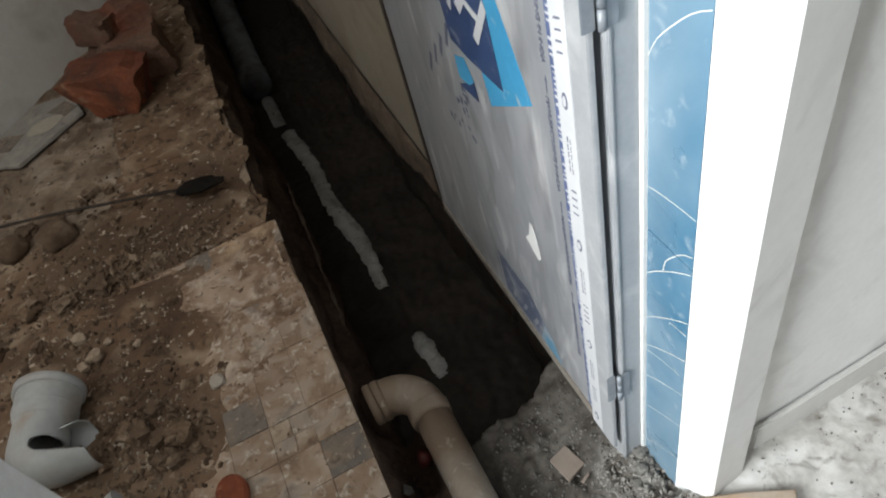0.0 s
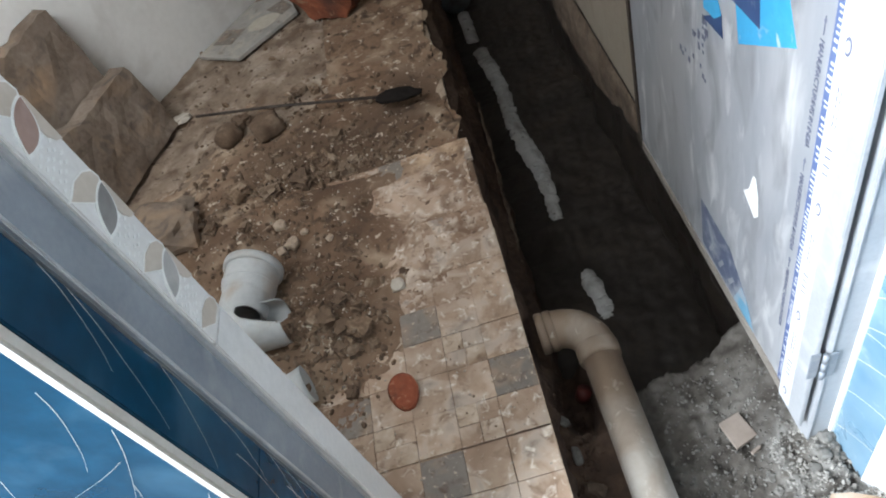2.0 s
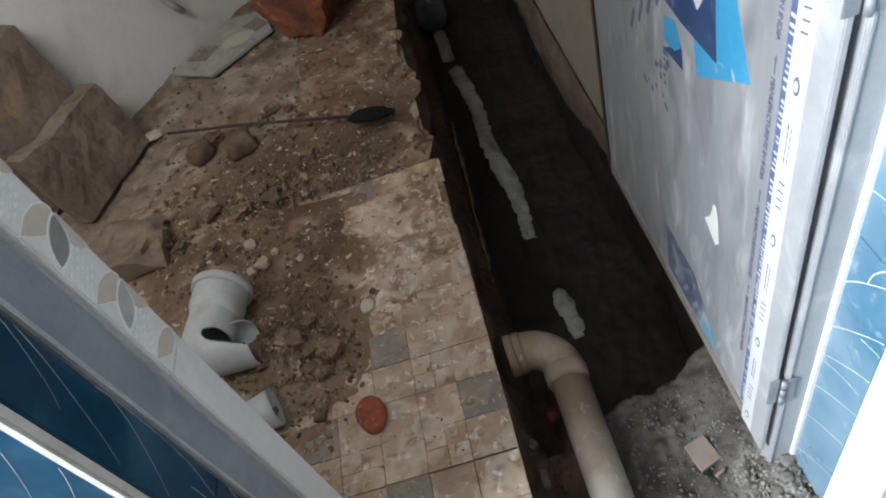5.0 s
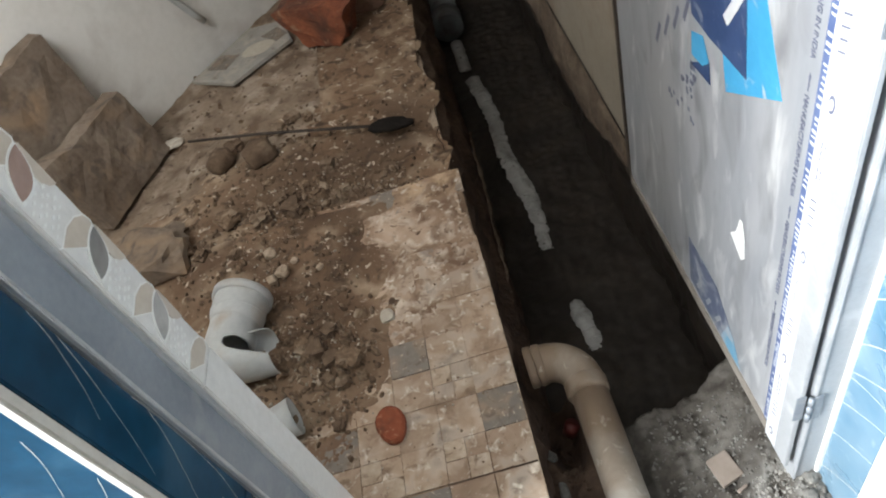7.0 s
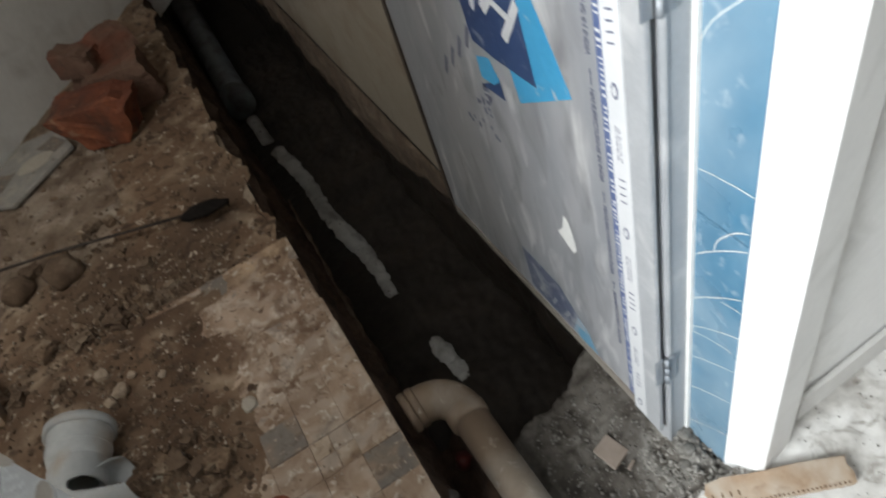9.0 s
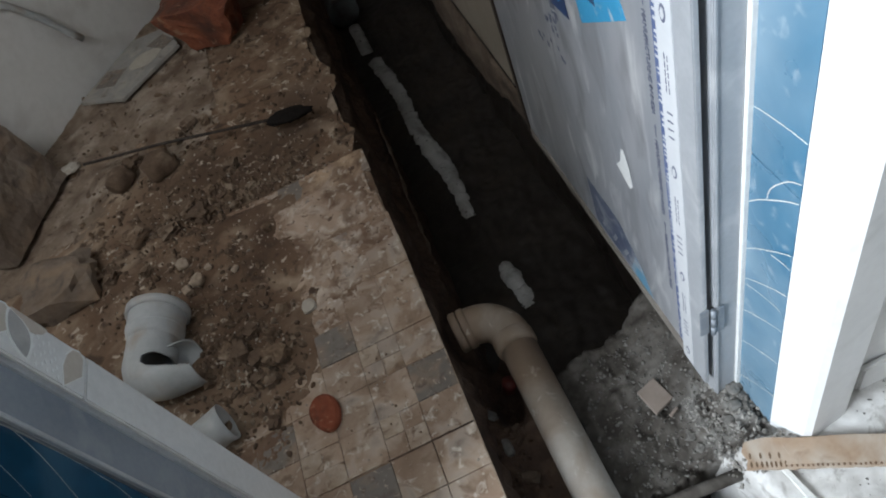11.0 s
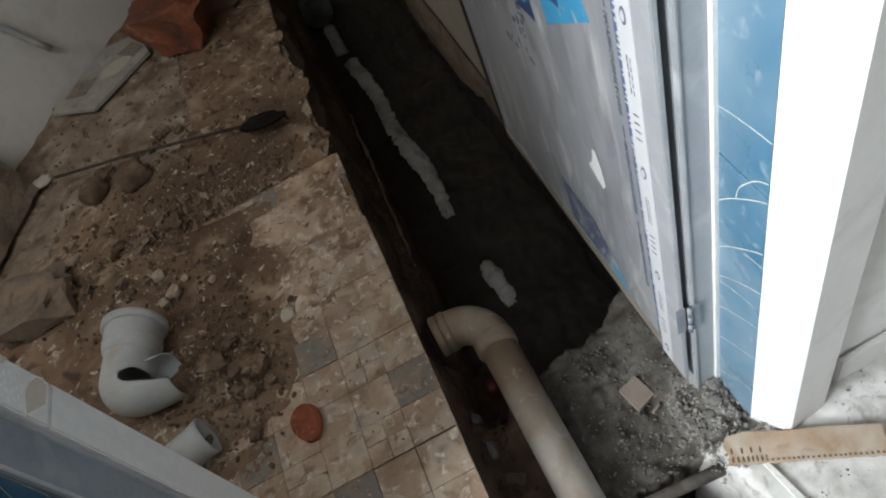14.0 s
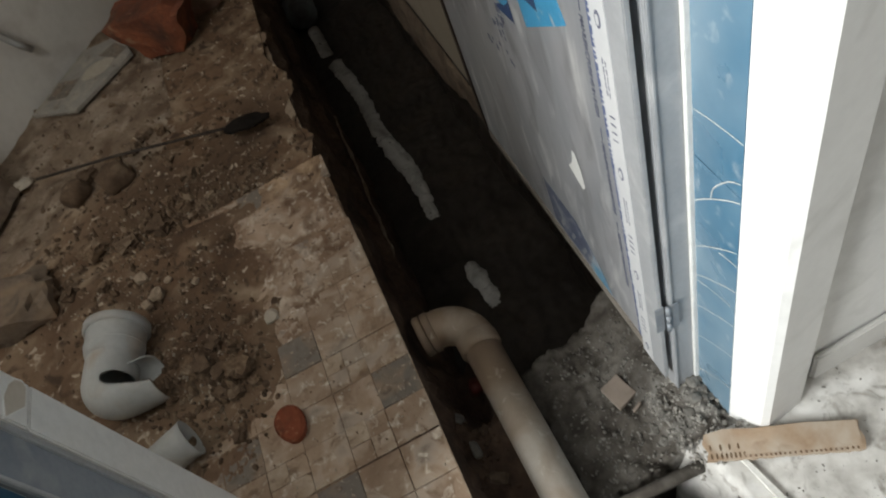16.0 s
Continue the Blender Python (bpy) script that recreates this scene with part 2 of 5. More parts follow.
    "leaf_cream": mat("leaf_cream", [(0.47, 0.41, 0.34), (0.56, 0.50, 0.43)], 40, 0.35, 0.1, 100),
    "pvc": mat("pvc_grey", [(0.35, 0.36, 0.35), (0.45, 0.455, 0.44)], 6, 0.42, 0.12, 70, dust=(0.36, 0.30, 0.24), dust_amount=0.3, dust_scale=12),
    "pvc_mud": mat("pvc_dusty", [(0.27, 0.245, 0.21), (0.36, 0.335, 0.295)], 6, 0.6, 0.2, 70, layers=(((0.19, 0.135, 0.090), 6, 0.25, 0.55, (0.15, 1.06, 0.30, 0.34)), ((0.17, 0.12, 0.082), 7, 0.50, 0.72), ((0.42, 0.38, 0.32), 30, 0.62, 0.76))),
    "pvc_dark": mat("pvc_grimy", [(0.12, 0.128, 0.132), (0.18, 0.188, 0.19)], 5, 0.55, 0.2, 60, dust=(0.05, 0.04, 0.03), dust_amount=0.4),
    "pvc_wet": mat("pvc_smeared", [(0.42, 0.41, 0.39), (0.55, 0.54, 0.51)], 10, 0.6, 0.3, 60, layers=(((0.25, 0.235, 0.21), 9, 0.46, 0.7), ((0.04, 0.03, 0.022), 26, 0.62, 0.72))),
    "stone": mat("sandstone", [(0.110, 0.078, 0.054), (0.165, 0.124, 0.092), (0.225, 0.178, 0.138)], 6, 0.95, 0.6, 60, dist=0.006, layers=(((0.26, 0.175, 0.11), 5, 0.50, 0.70), ((0.10, 0.078, 0.06), 16, 0.54, 0.70))),
    "brick": mat("red_clay", [(0.11, 0.032, 0.017), (0.18, 0.055, 0.026), (0.26, 0.088, 0.040)], 7, 0.9, 0.5, 70, layers=(((0.075, 0.034, 0.022), 6, 0.48, 0.68), ((0.26, 0.15, 0.09), 25, 0.60, 0.74))),
    "brick_dusty": mat("dusty_clay", [(0.085, 0.045, 0.030), (0.13, 0.072, 0.048), (0.18, 0.108, 0.074)], 7, 0.95, 0.6, 70, layers=(((0.17, 0.06, 0.034), 5, 0.52, 0.70),)),
    "terracotta": mat("terracotta", [(0.19, 0.052, 0.026), (0.26, 0.078, 0.040)], 20, 0.95, 0.6, 90, grain=0.5, spec=0.2, layers=(((0.12, 0.045, 0.026), 24, 0.54, 0.72), ((0.33, 0.18, 0.11), 90, 0.60, 0.72))),
    "black": mat("tool_and_gap_black", [(0.007, 0.006, 0.005), (0.018, 0.014, 0.012)], 30, 0.95, 0.9, 120, spec=0.1, dist=0.004),
    "rod": mat("dull_rod", [(0.035, 0.027, 0.022), (0.075, 0.058, 0.046)], 30, 0.8, 0.3, 120, spec=0.2),
    "cardboard": mat("cardboard", [(0.27, 0.185, 0.122), (0.33, 0.24, 0.165), (0.38, 0.285, 0.205)], 9, 0.9, 0.3, 70, layers=(((0.42, 0.365, 0.30), 12, 0.46, 0.72), ((0.22, 0.145, 0.095), 22, 0.58, 0.74))),
    "flute": mat("flute_hole", [(0.10, 0.062, 0.036), (0.17, 0.11, 0.066)], 30, 0.95, 0.3, 90),
    "tile_back": mat("chip_tile", [(0.20, 0.16, 0.13), (0.25, 0.205, 0.17)], 20, 0.8, 0.2, 90),
    "old_tile": mat("old_tile", [(0.24, 0.224, 0.198), (0.33, 0.31, 0.276)], 15, 0.75, 0.3, 90, layers=(((0.40, 0.35, 0.29), 12, 0.48, 0.70), ((0.17, 0.135, 0.105), 22, 0.58, 0.74))),
    "spot": mat("pale_spot", [(0.37, 0.32, 0.26), (0.46, 0.41, 0.34)], 30, 0.9, 0.2, 90),
    "outside_white": mat("hall_plaster", [(0.58, 0.57, 0.55), (0.66, 0.65, 0.63)], 3, 0.9, 0.3, 50, world_space=True),
    "red_cap": mat("red_plastic", [(0.085, 0.014, 0.011), (0.13, 0.022, 0.016)], 20, 0.5, 0.1, 60),
}

# ---- mesh helpers ----


def part(name, bm, material, parent=None, label="", smooth=False):
    me = bpy.data.meshes.new(name)
    bmesh.ops.recalc_face_normals(bm, faces=bm.faces)
    if smooth:
        for fc in bm.faces:
            fc.smooth = True
    bm.to_mesh(me)
    bm.free()
    me.materials.append(M[material])
    ob = new(name, me)
    if parent:
        ob.parent = parent
        ob.matrix_parent_inverse = parent.matrix_basis.inverted()
    if label:
        tagged(ob, label)
    return ob


def empty(name, place, label, category, group="", kind=""):
    ob = new(name)
    ob.location = place
    ob.empty_display_size = 0.05
    bpy.context.view_layer.update()
    return tagged(ob, label, category, group, kind)


def box(lo, hi, bevel=0.0, turn=None, bm=None):
    bm = bm or bmesh.new()
    lo, hi = Vector(lo), Vector(hi)
    m = Matrix.Translation((lo + hi) / 2) @ Matrix.Diagonal((*(hi - lo), 1))
    if turn:
        m = turn @ m
    r = bmesh.ops.create_cube(bm, size=1, matrix=m)
    if bevel:
        vs = set(r["verts"])
        bmesh.ops.bevel(bm, geom=[ed for ed in bm.edges if ed.verts[0] in vs], offset=bevel, segments=2, affect="EDGES", clamp_overlap=True)
    return bm


def prism(outline, thick, m=Matrix(), bevel=0.0):
    """A flat piece: outline in its own x, y, thickness along its own z downwards from 0."""
    bm = bmesh.new()
    top = bm.faces.new([bm.verts.new(m @ Vector((x, y, 0))) for x, y in outline])
    r = bmesh.ops.extrude_face_region(bm, geom=[top])
    shift = m.to_3x3() @ Vector((0, 0, -thick))
    for v in r["geom"]:
        if isinstance(v, bmesh.types.BMVert):
            v.co += shift
    if bevel:
        bmesh.ops.bevel(bm, geom=bm.edges[:], offset=bevel, segments=1, affect="EDGES")
    return bm


def sheet(x0, x1, y0, y1, step, height, keep=None):
    """A ground sheet with its height given as a function of x, y."""
    nx, ny = round((x1 - x0) / step), round((y1 - y0) / step)
    pts, faces, ids = [], [], {}

    def vid(i, j):
        if (i, j) not in ids:
            x, y = x0 + (x1 - x0) * i / nx, y0 + (y1 - y0) * j / ny
            p = height(x, y)
            ids[i, j] = len(pts)
            pts.append(p if isinstance(p, tuple) else (x, y, p))
        return ids[i, j]

    for i in range(nx):
        for j in range(ny):
            x, y = x0 + (x1 - x0) * (i + 0.5) / nx, y0 + (y1 - y0) * (j + 0.5) / ny
            if keep is None or keep(x, y):
                faces.append((vid(i, j), vid(i + 1, j), vid(i + 1, j + 1), vid(i, j + 1)))
    return pts, faces


def mesh_of(name, pts, faces, material, smooth=True):
    me = bpy.data.meshes.new(name)
    me.from_pydata(pts, [], faces)
    me.validate()
    if smooth:
        me.polygons.foreach_set("use_smooth", [True] * len(me.polygons))
    me.materials.append(M[material])
    return new(name, me)


def nz(x, y, s, seed=0.0, oct=4):
    return noise.fractal(Vector((x * s, y * s, seed)), 1.0, 2.0, oct)


def tube(path, radii, seg=28, wall=0.0, bm=None):
    """A round tube along a path, with a radius at each point; with a wall thickness it is hollow and open at its ends."""
    bm = bm or bmesh.new()
    path = [Vector(p) for p in path]
    if isinstance(radii, (int, float)):
        radii = [radii] * len(path)
    rings = []

    def rings_of(sub):
        out = []
        side = None
        for k, p in enumerate(path):
            d = (path[min(k + 1, len(path) - 1)] - path[max(k - 1, 0)]).normalized()
            if side is None:
                side = d.orthogonal().normalized()
            side = (side - d * side.dot(d)).normalized()
            other = d.cross(side)
            r = max(radii[k] - sub, 0.001)
            out.append([bm.verts.new(p + r * (side * math.cos(a) + other * math.sin(a))) for a in [2 * math.pi * q / seg for q in range(seg)]])
        return out

    def skin(rs):
        for a, b in zip(rs, rs[1:]):
            for q in range(seg):
                bm.faces.new((a[q], a[(q + 1) % seg], b[(q + 1) % seg], b[q]))

    outer = rings_of(0)
    skin(outer)
    if wall:
        inner = rings_of(wall)
        skin(inner)
        for a, b in ((outer[0], inner[0]), (outer[-1], inner[-1])):
            for q in range(seg):
                bm.faces.new((a[q], a[(q + 1) % seg], b[(q + 1) % seg], b[q]))
    else:
        bm.faces.new(outer[0]), bm.faces.new(outer[-1])
    return bm


def rock(place, size, seed, bm=None, rough=0.35, sub=2, turn=0.0, flat=True):
    """An uneven lump, faceted."""
    bm = bm or bmesh.new()
    r = bmesh.ops.create_icosphere(bm, subdivisions=sub, radius=0.5)
    rot = Matrix.Rotation(turn, 3, "Z")
    for v in r["verts"]:
        d = v.co.normalized()
        k = 1 + rough * noise.fractal(d * 1.6 + Vector((seed * 3.7, seed * 1.3, 0)), 0.8, 2.0, 4)
        q = Vector((max(-0.42, min(0.42, d.x * 0.5 * k)), max(-0.42, min(0.42, d.y * 0.5 * k)), max(-0.38, min(0.38, d.z * 0.5 * k))))
        v.co = Vector(place) + rot @ Vector((q.x * size[0], q.y * size[1], q.z * size[2]))
    return bm


def on_plane(origin, u, v):
    """A frame whose x runs along u, y along v, and z out of the plane."""
    u, v = Vector(u).normalized(), Vector(v).normalized()
    w = u.cross(v)
    return Matrix.Translation(origin) @ Matrix((u, v, w)).transposed().to_4x4()


def ribbon(points, width, m, lift=0.0006, thick=0.0006, taper=False):
    """A thin line laid on a plane."""
    bm = bmesh.new()
    pts = [Vector((x, y)) for x, y in points]
    n = len(pts)
    sides = []
    for k, p in enumerate(pts):
        d = (pts[min(k + 1, n - 1)] - pts[max(k - 1, 0)]).normalized()
        w = width * (0.5 if not taper else 0.5 * (1 - 0.6 * k / max(n - 1, 1)))
        q = Vector((-d.y, d.x)) * w
        sides.append([bm.verts.new(m @ Vector((*(p + q), lift))), bm.verts.new(m @ Vector((*(p - q), lift)))])
    for a, b in zip(sides, sides[1:]):
        bm.faces.new((a[0], a[1], b[1], b[0]))
    return bm


def bent(a, b, sag, k=9):
    """Points of a slightly wavering line from a to b."""
    out = []
    dx, dy = b[0] - a[0], b[1] - a[1]
    for q in range(k):
        s = q / (k - 1)
        w = sag * math.sin(math.pi * s) + 0.12 * sag * math.sin(9 * s)
        out.append((a[0] + dx * s - dy * w, a[1] + dy * s + dx * w))
    return out


# ================= the setting =================
FLOOR_Y0, STEP_Y = 0.42, 1.806
WALL_A, WALL_D = Vector((-1.19, 2.70, 0)), Vector((0.598, 0.801, 0))


def rubble_hill(x, y):
    d = math.hypot((x + 0.74) / 0.36, (y - 1.66) / 0.5)
    e = math.hypot((x + 0.50) / 0.16, (y - 1.25) / 0.18)
    return 0.034 * math.exp(-d * d) + 0.018 * math.exp(-e * e)


def dirt_z(x, y):
    h = rubble_hill(x, y)
    z = -0.006 + h + (0.0035 + 0.12 * h) * nz(x, y, 7, 3) + (0.003 + 0.08 * h) * nz(x, y, 24, 5)
    if y > STEP_Y - 0.015:
        z += -0.020 + 0.018 * max(0, nz(x, y, 5, 8)) + 0.004 * nz(x, y, 30, 8)
    if y > 2.36 - 0.1 * (x + 0.03) + 0.008 * nz(x, y, 3):
        z += 0.012
    return z


def bitten(y):
    """How far the tiled edge has crumbled away."""
    return max(0, 0.020 * math.exp(-((y - 1.64) / 0.08) ** 2) * (1 + 1.2 * nz(0, y, 18, 5)))


# dirt over the broken floor, its edge to the trench ragged past the last tiles
def dirt_point(x, y):
    edge = -0.004 - bitten(y) if y < STEP_Y else -0.022 + 0.045 * nz(0, y, 5, 2) + 0.012 * nz(0, y, 22, 2)
    if x > -0.1:
        x = -0.1 + (x + 0.1) * (edge + 0.1) / 0.1
    return (x, y, dirt_z(x, y))


pts, faces = sheet(-2.1, 0.0, FLOOR_Y0, 4.4, 0.016, dirt_point)
floor = mesh_of("floor", pts, faces, "dirt")
tagged(floor, "broken bathroom floor covered with brown dirt and dust", "floor", kind="structure")

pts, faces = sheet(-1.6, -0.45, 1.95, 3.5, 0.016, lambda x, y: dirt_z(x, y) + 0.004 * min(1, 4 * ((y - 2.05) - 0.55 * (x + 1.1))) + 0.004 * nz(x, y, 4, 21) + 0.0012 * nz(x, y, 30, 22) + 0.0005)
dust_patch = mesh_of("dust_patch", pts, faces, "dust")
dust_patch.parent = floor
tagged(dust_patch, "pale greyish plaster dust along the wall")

def film_z(x, y):
    cover = 0.0028 * max(-1, min(1, 2.6 * (y - 1.20) - 2.2 * (x + 0.24)))
    return -0.0012 + cover + 0.0026 * nz(x, y, 7, 31) + 0.0022 * nz(x, y, 40, 32) + 0.0010 * nz(x, y, 110, 33) - 0.008 * math.exp(-((x + 0.262) / 0.035) ** 4 - ((y - 1.77) / 0.045) ** 4) - 0.02 * max(0, y - STEP_Y + 0.012) - 0.05 * max(0, x + 0.02) - 0.6 * max(0, x + 0.012 + 1.4 * bitten(y))


pts, faces = sheet(-0.80, -0.006, 0.8, STEP_Y, 0.0065, film_z)
dust_film = mesh_of("dust_patch", pts, faces, "tile_dust")
dust_film.parent = floor
tagged(dust_film, "brown trodden dust lying over the tiles")

base = part("floor_bed", box((-2.1, FLOOR_Y0, -0.09), (-0.028, 4.4, -0.03)), "mortar", floor, "thin mortar bed under the tiles")

# mud at the bottom of the trench, and its sides
def mud_z(x, y):
    z = -0.70 + 0.07 * (2.4 - min(y, 2.4)) + 0.012 * nz(x, y, 3.2, 1) + 0.008 * nz(x, y, 13, 4) + 0.004 * nz(x, y, 36, 4)
    return z


pts, faces = sheet(-0.1, 0.65, 0.9, 4.6, 0.011, mud_z)
part_pts, part_faces = sheet(-0.1, 0.65, 4.6, 5.6, 0.05, mud_z)
trench_bed = tagged(mesh_of("trench_bed", pts, faces, "mud"), "dark wet mud at the bottom of the dug trench", "mud", kind="structure")


far_bed = mesh_of("mud_sheet", part_pts, part_faces, "mud")
far_bed.parent = trench_bed


def left_side(y, z):
    deep = min(1, -z / 0.66)
    ledge = 0.03 if z < -0.30 + 0.03 * nz(0, y, 5) else 0.0
    return (0.0 - 0.03 * (z > -0.05) + ledge + 0.02 * deep + 0.022 * nz(y, z, 7, 6) + 0.012 * nz(y, z, 25, 7), y, z)


pts, faces = sheet(0.2, 5.6, -0.8, -0.02, 0.02, lambda y, z: left_side(y, z))
trench_left = tagged(mesh_of("trench_side", pts, faces, "soil"), "dug brown earth side of the trench under the floor", "earth", kind="structure")
# earth side in mud colour, which paints in the shade under the wall
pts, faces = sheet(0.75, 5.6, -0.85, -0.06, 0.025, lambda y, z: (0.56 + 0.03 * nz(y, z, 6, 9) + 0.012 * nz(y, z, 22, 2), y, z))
trench_right = tagged(mesh_of("trench_side", pts, faces, "mud"), "dug earth under the wall beside the trench, darkened for the shade there", "earth", kind="structure")
part("trench_end", box((-0.3, 5.55, -0.9), (0.8, 5.65, 0.0)), "soil", trench_right)

# wall beside the trench with a bare ragged foot
wall_right = empty("wall_east", (0.6, 2.5, 0), "cream plastered wall with a bare ragged foot over the trench", "wall", kind="structure")
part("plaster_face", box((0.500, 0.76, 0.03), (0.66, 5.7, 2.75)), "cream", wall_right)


def foot_z(y):
    for (a, za), (b, zb) in zip(FOOT, FOOT[1:]):
        if a <= y <= b:
            return za + (zb - za) * (y - a) / (b - a)
    return FOOT[-1][1]


FOOT = [(0.7, -0.09), (1.62, -0.085), (1.80, -0.12), (2.05, -0.23), (2.33, -0.275), (2.90, -0.24), (3.3, -0.16), (5.7, -0.14)]


def foot_point(y, s):
    low = foot_z(y) + 0.025 * nz(y, 0, 9, 3) + 0.012 * nz(y, 0, 30, 5)
    z = 0.028 + (low - 0.028) * s
    x = 0.496 - 0.012 * math.sin(math.pi * min(1, s * 1.05)) + 0.012 * nz(y, z, 12, 8) * (s > 0.05)
    if s > 0.93:
        x += 0.06
    return (x, y, z)


pts, faces = sheet(0.78, 5.7, 0.0, 1.0, 0.025, lambda y, s: foot_point(y, s))
foot = mesh_of("wall_foot", pts, faces, "band")
foot.parent = wall_right
foot.matrix_parent_inverse = wall_right.matrix_basis.inverted()
tagged(foot, "bare brown masonry foot with a ragged edge")

# oblique wall on the far side of the floor
turn_wall = on_plane(WALL_A, WALL_D, (0, 0, 1))
wall_far = part("wall_north", box((-2.2, -0.2, -0.14), (2.35, 2.75, 0.0), turn=turn_wall), "plaster")
tagged(wall_far, "plain grey plastered wall behind the rubble", "wall", kind="structure")
wall_west = tagged(part("wall_west", box((-2.2, 0.62, -0.2), (-2.06, 2.3, 2.75)), "plaster"), "plain grey plastered wall closing the room", "wall", kind="structure")
ceiling = tagged(part("ceiling", box((-3.0, -3.2, 2.75), (3.2, 5.9, 2.9)), "outside_white"), "plain white ceiling", "ceiling", kind="structure")
wall_end = tagged(part("wall_end", box((-1.0, 5.7, -0.9), (0.9, 5.84, 2.75)), "plaster"), "plain wall at the far end of the trench", "wall", kind="structure")

# ---- the doorway ----
wall_l = empty("wall_south", (-0.6, 0.62, 0), "tiled wall end beside the doorway", "wall", kind="structure")
# the gap high in the masonry is unseen, left for the added room lamp
for lo, hi in (((-2.2, 0.525, -0.2), (-0.3855, 0.74, 1.86)), ((-2.2, 0.525, 2.54), (-0.3855, 0.74, 2.75)), ((-2.2, 0.525, 1.86), (-1.76, 0.74, 2.54)), ((-0.54, 0.525, 1.86), (-0.3855, 0.74, 2.54))):
    part("masonry", box(lo, hi), "plaster", wall_l)
part("lintel", box((-0.385, 0.53, 2.1), (0.55, 0.74, 2.75)), "outside_white", wall_l)
RX = -0.365   # face of the near reveal, which looks to the door


def reveal_tile(z0, z1, parent):
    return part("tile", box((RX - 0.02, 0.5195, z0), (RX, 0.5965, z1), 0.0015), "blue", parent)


tiles_l = empty("reveal_tiles", (RX, 0.57, 0), "glossy blue marbled tiles with pale veins on the reveal", "tile", kind="structure")
reveal_tile(-0.06, 0.60, tiles_l), reveal_tile(0.6015, 1.2, tiles_l), reveal_tile(1.2015, 2.1, tiles_l)
face_l = empty("wall_tiles", (-0.8, 0.51, 0), "glossy blue marbled wall tiles with pale veins", "tile", kind="structure")
for x0, x1 in ((-0.985, -0.380), (-1.587, -0.987), (-2.2, -1.589)):
    for z0, z1 in ((-0.06, 0.598), (0.60, 1.198), (1.2, 1.798)):
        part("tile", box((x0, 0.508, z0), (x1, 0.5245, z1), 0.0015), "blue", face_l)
trim = part("corner_trim", box((-0.3795, 0.503, -0.06), (-0.3655, 0.519, 2.1), 0.003), "trim_white")
tagged(trim, "white plastic corner trim between the blue tiles", "trim", kind="structure")
# veins on the reveal (y, z) and on the face (x, z)
mr = on_plane((RX, 0, 0), (0, 1, 0), (0, 0, 1))
for a, b, s in (((0.612, 1.02), (0.545, 0.90), 0.06), ((0.618, 0.83), (0.525, 0.70), 0.05), ((0.612, 0.86), (0.585, 0.66), 0.03),
                ((0.618, 0.57), (0.54, 0.44), 0.04), ((0.60, 0.58), (0.555, 0.40), 0.08), ((0.57, 0.52), (0.53, 0.33), 0.05), ((0.619, 0.40), (0.56, 0.24), 0.05),
                ((0.59, 1.2), (0.53, 1.05), 0.05), ((0.595, 0.98), (0.53, 0.80), 0.03), ((0.59, 0.70), (0.555, 0.58), 0.06), ((0.56, 0.66), (0.53, 0.50), 0.04), ((0.595, 0.48), (0.57, 0.30), 0.05)):
    part("vein", ribbon(bent((min(a[0], 0.594), a[1]), b, s), 0.0011, mr, taper=True), "vein_fine", tiles_l)
mf = on_plane((0, 0.508, 0), (1, 0, 0), (0, 0, 1))
for a, b, s in (((-0.387, 0.86), (-0.47, 0.70), 0.03), ((-0.42, 0.80), (-0.56, 0.74), 0.04), ((-0.387, 0.68), (-0.48, 0.55), 0.04), ((-0.39, 0.60), (-0.52, 0.54), 0.03), ((-0.42, 1.05), (-0.6, 0.9), 0.04),
                ((-0.40, 0.95), (-0.46, 0.80), 0.05), ((-0.46, 0.93), (-0.62, 0.87), 0.03), ((-0.44, 0.75), (-0.50, 0.62), 0.04), ((-0.5, 0.72), (-0.66, 0.60), 0.03), ((-0.52, 0.90), (-0.60, 0.70), 0.04)):
    part("vein", ribbon(bent(a, b, s), 0.0008, mf, taper=True), "vein_fine", face_l)


def channel(name, x_face, toward, y0, y1, label):
    """An upright aluminium channel of a door frame."""
    t = empty(name, (x_face, (y0 + y1) / 2, -0.12), label, "door frame", kind="structure")
    s = toward
    x0, x1 = sorted((x_face - 0.02 * s, x_face + 0.008 * s))
    part("web", box((x0, y0, -0.125), (x1, y1, 2.08), 0.0015), "alu_dull", t)
    for a, b in ((y0, y0 + 0.006), (y1 - 0.008, y1)):
        p0, p1 = sorted((x_face + 0.006 * s, x_face + 0.013 * s))
        part("lip", box((p0, a, -0.125), (p1, b, 2.08), 0.001), "alu", t)
    return t


channel("door_frame", RX - 0.004, 1, 0.597, 0.6715, "grey aluminium door frame channel fixed to the tiled reveal")
# patterned border tile past the frame
border = empty("border_tile", (-0.36, 0.71, 0), "white border tiles with a raised leaf pattern", "tile", kind="structure")
part("plain_tile", box((-0.386, 0.672, -0.03), (-0.352, 0.738, 0.7425), 0.002), "border", border)
part("leaf_tile", box((-0.386, 0.672, 0.744), (-0.352, 0.738, 1.34), 0.002), "border", border, "embossed leaf patterned tile")
part("leaf_tile", box((-0.386, 0.672, 1.3415), (-0.352, 0.738, 2.08), 0.002), "border", border, "embossed leaf patterned tile")
mb = on_plane((-0.352, 0, 0), (0, 1, 0), (0, 0, 1))


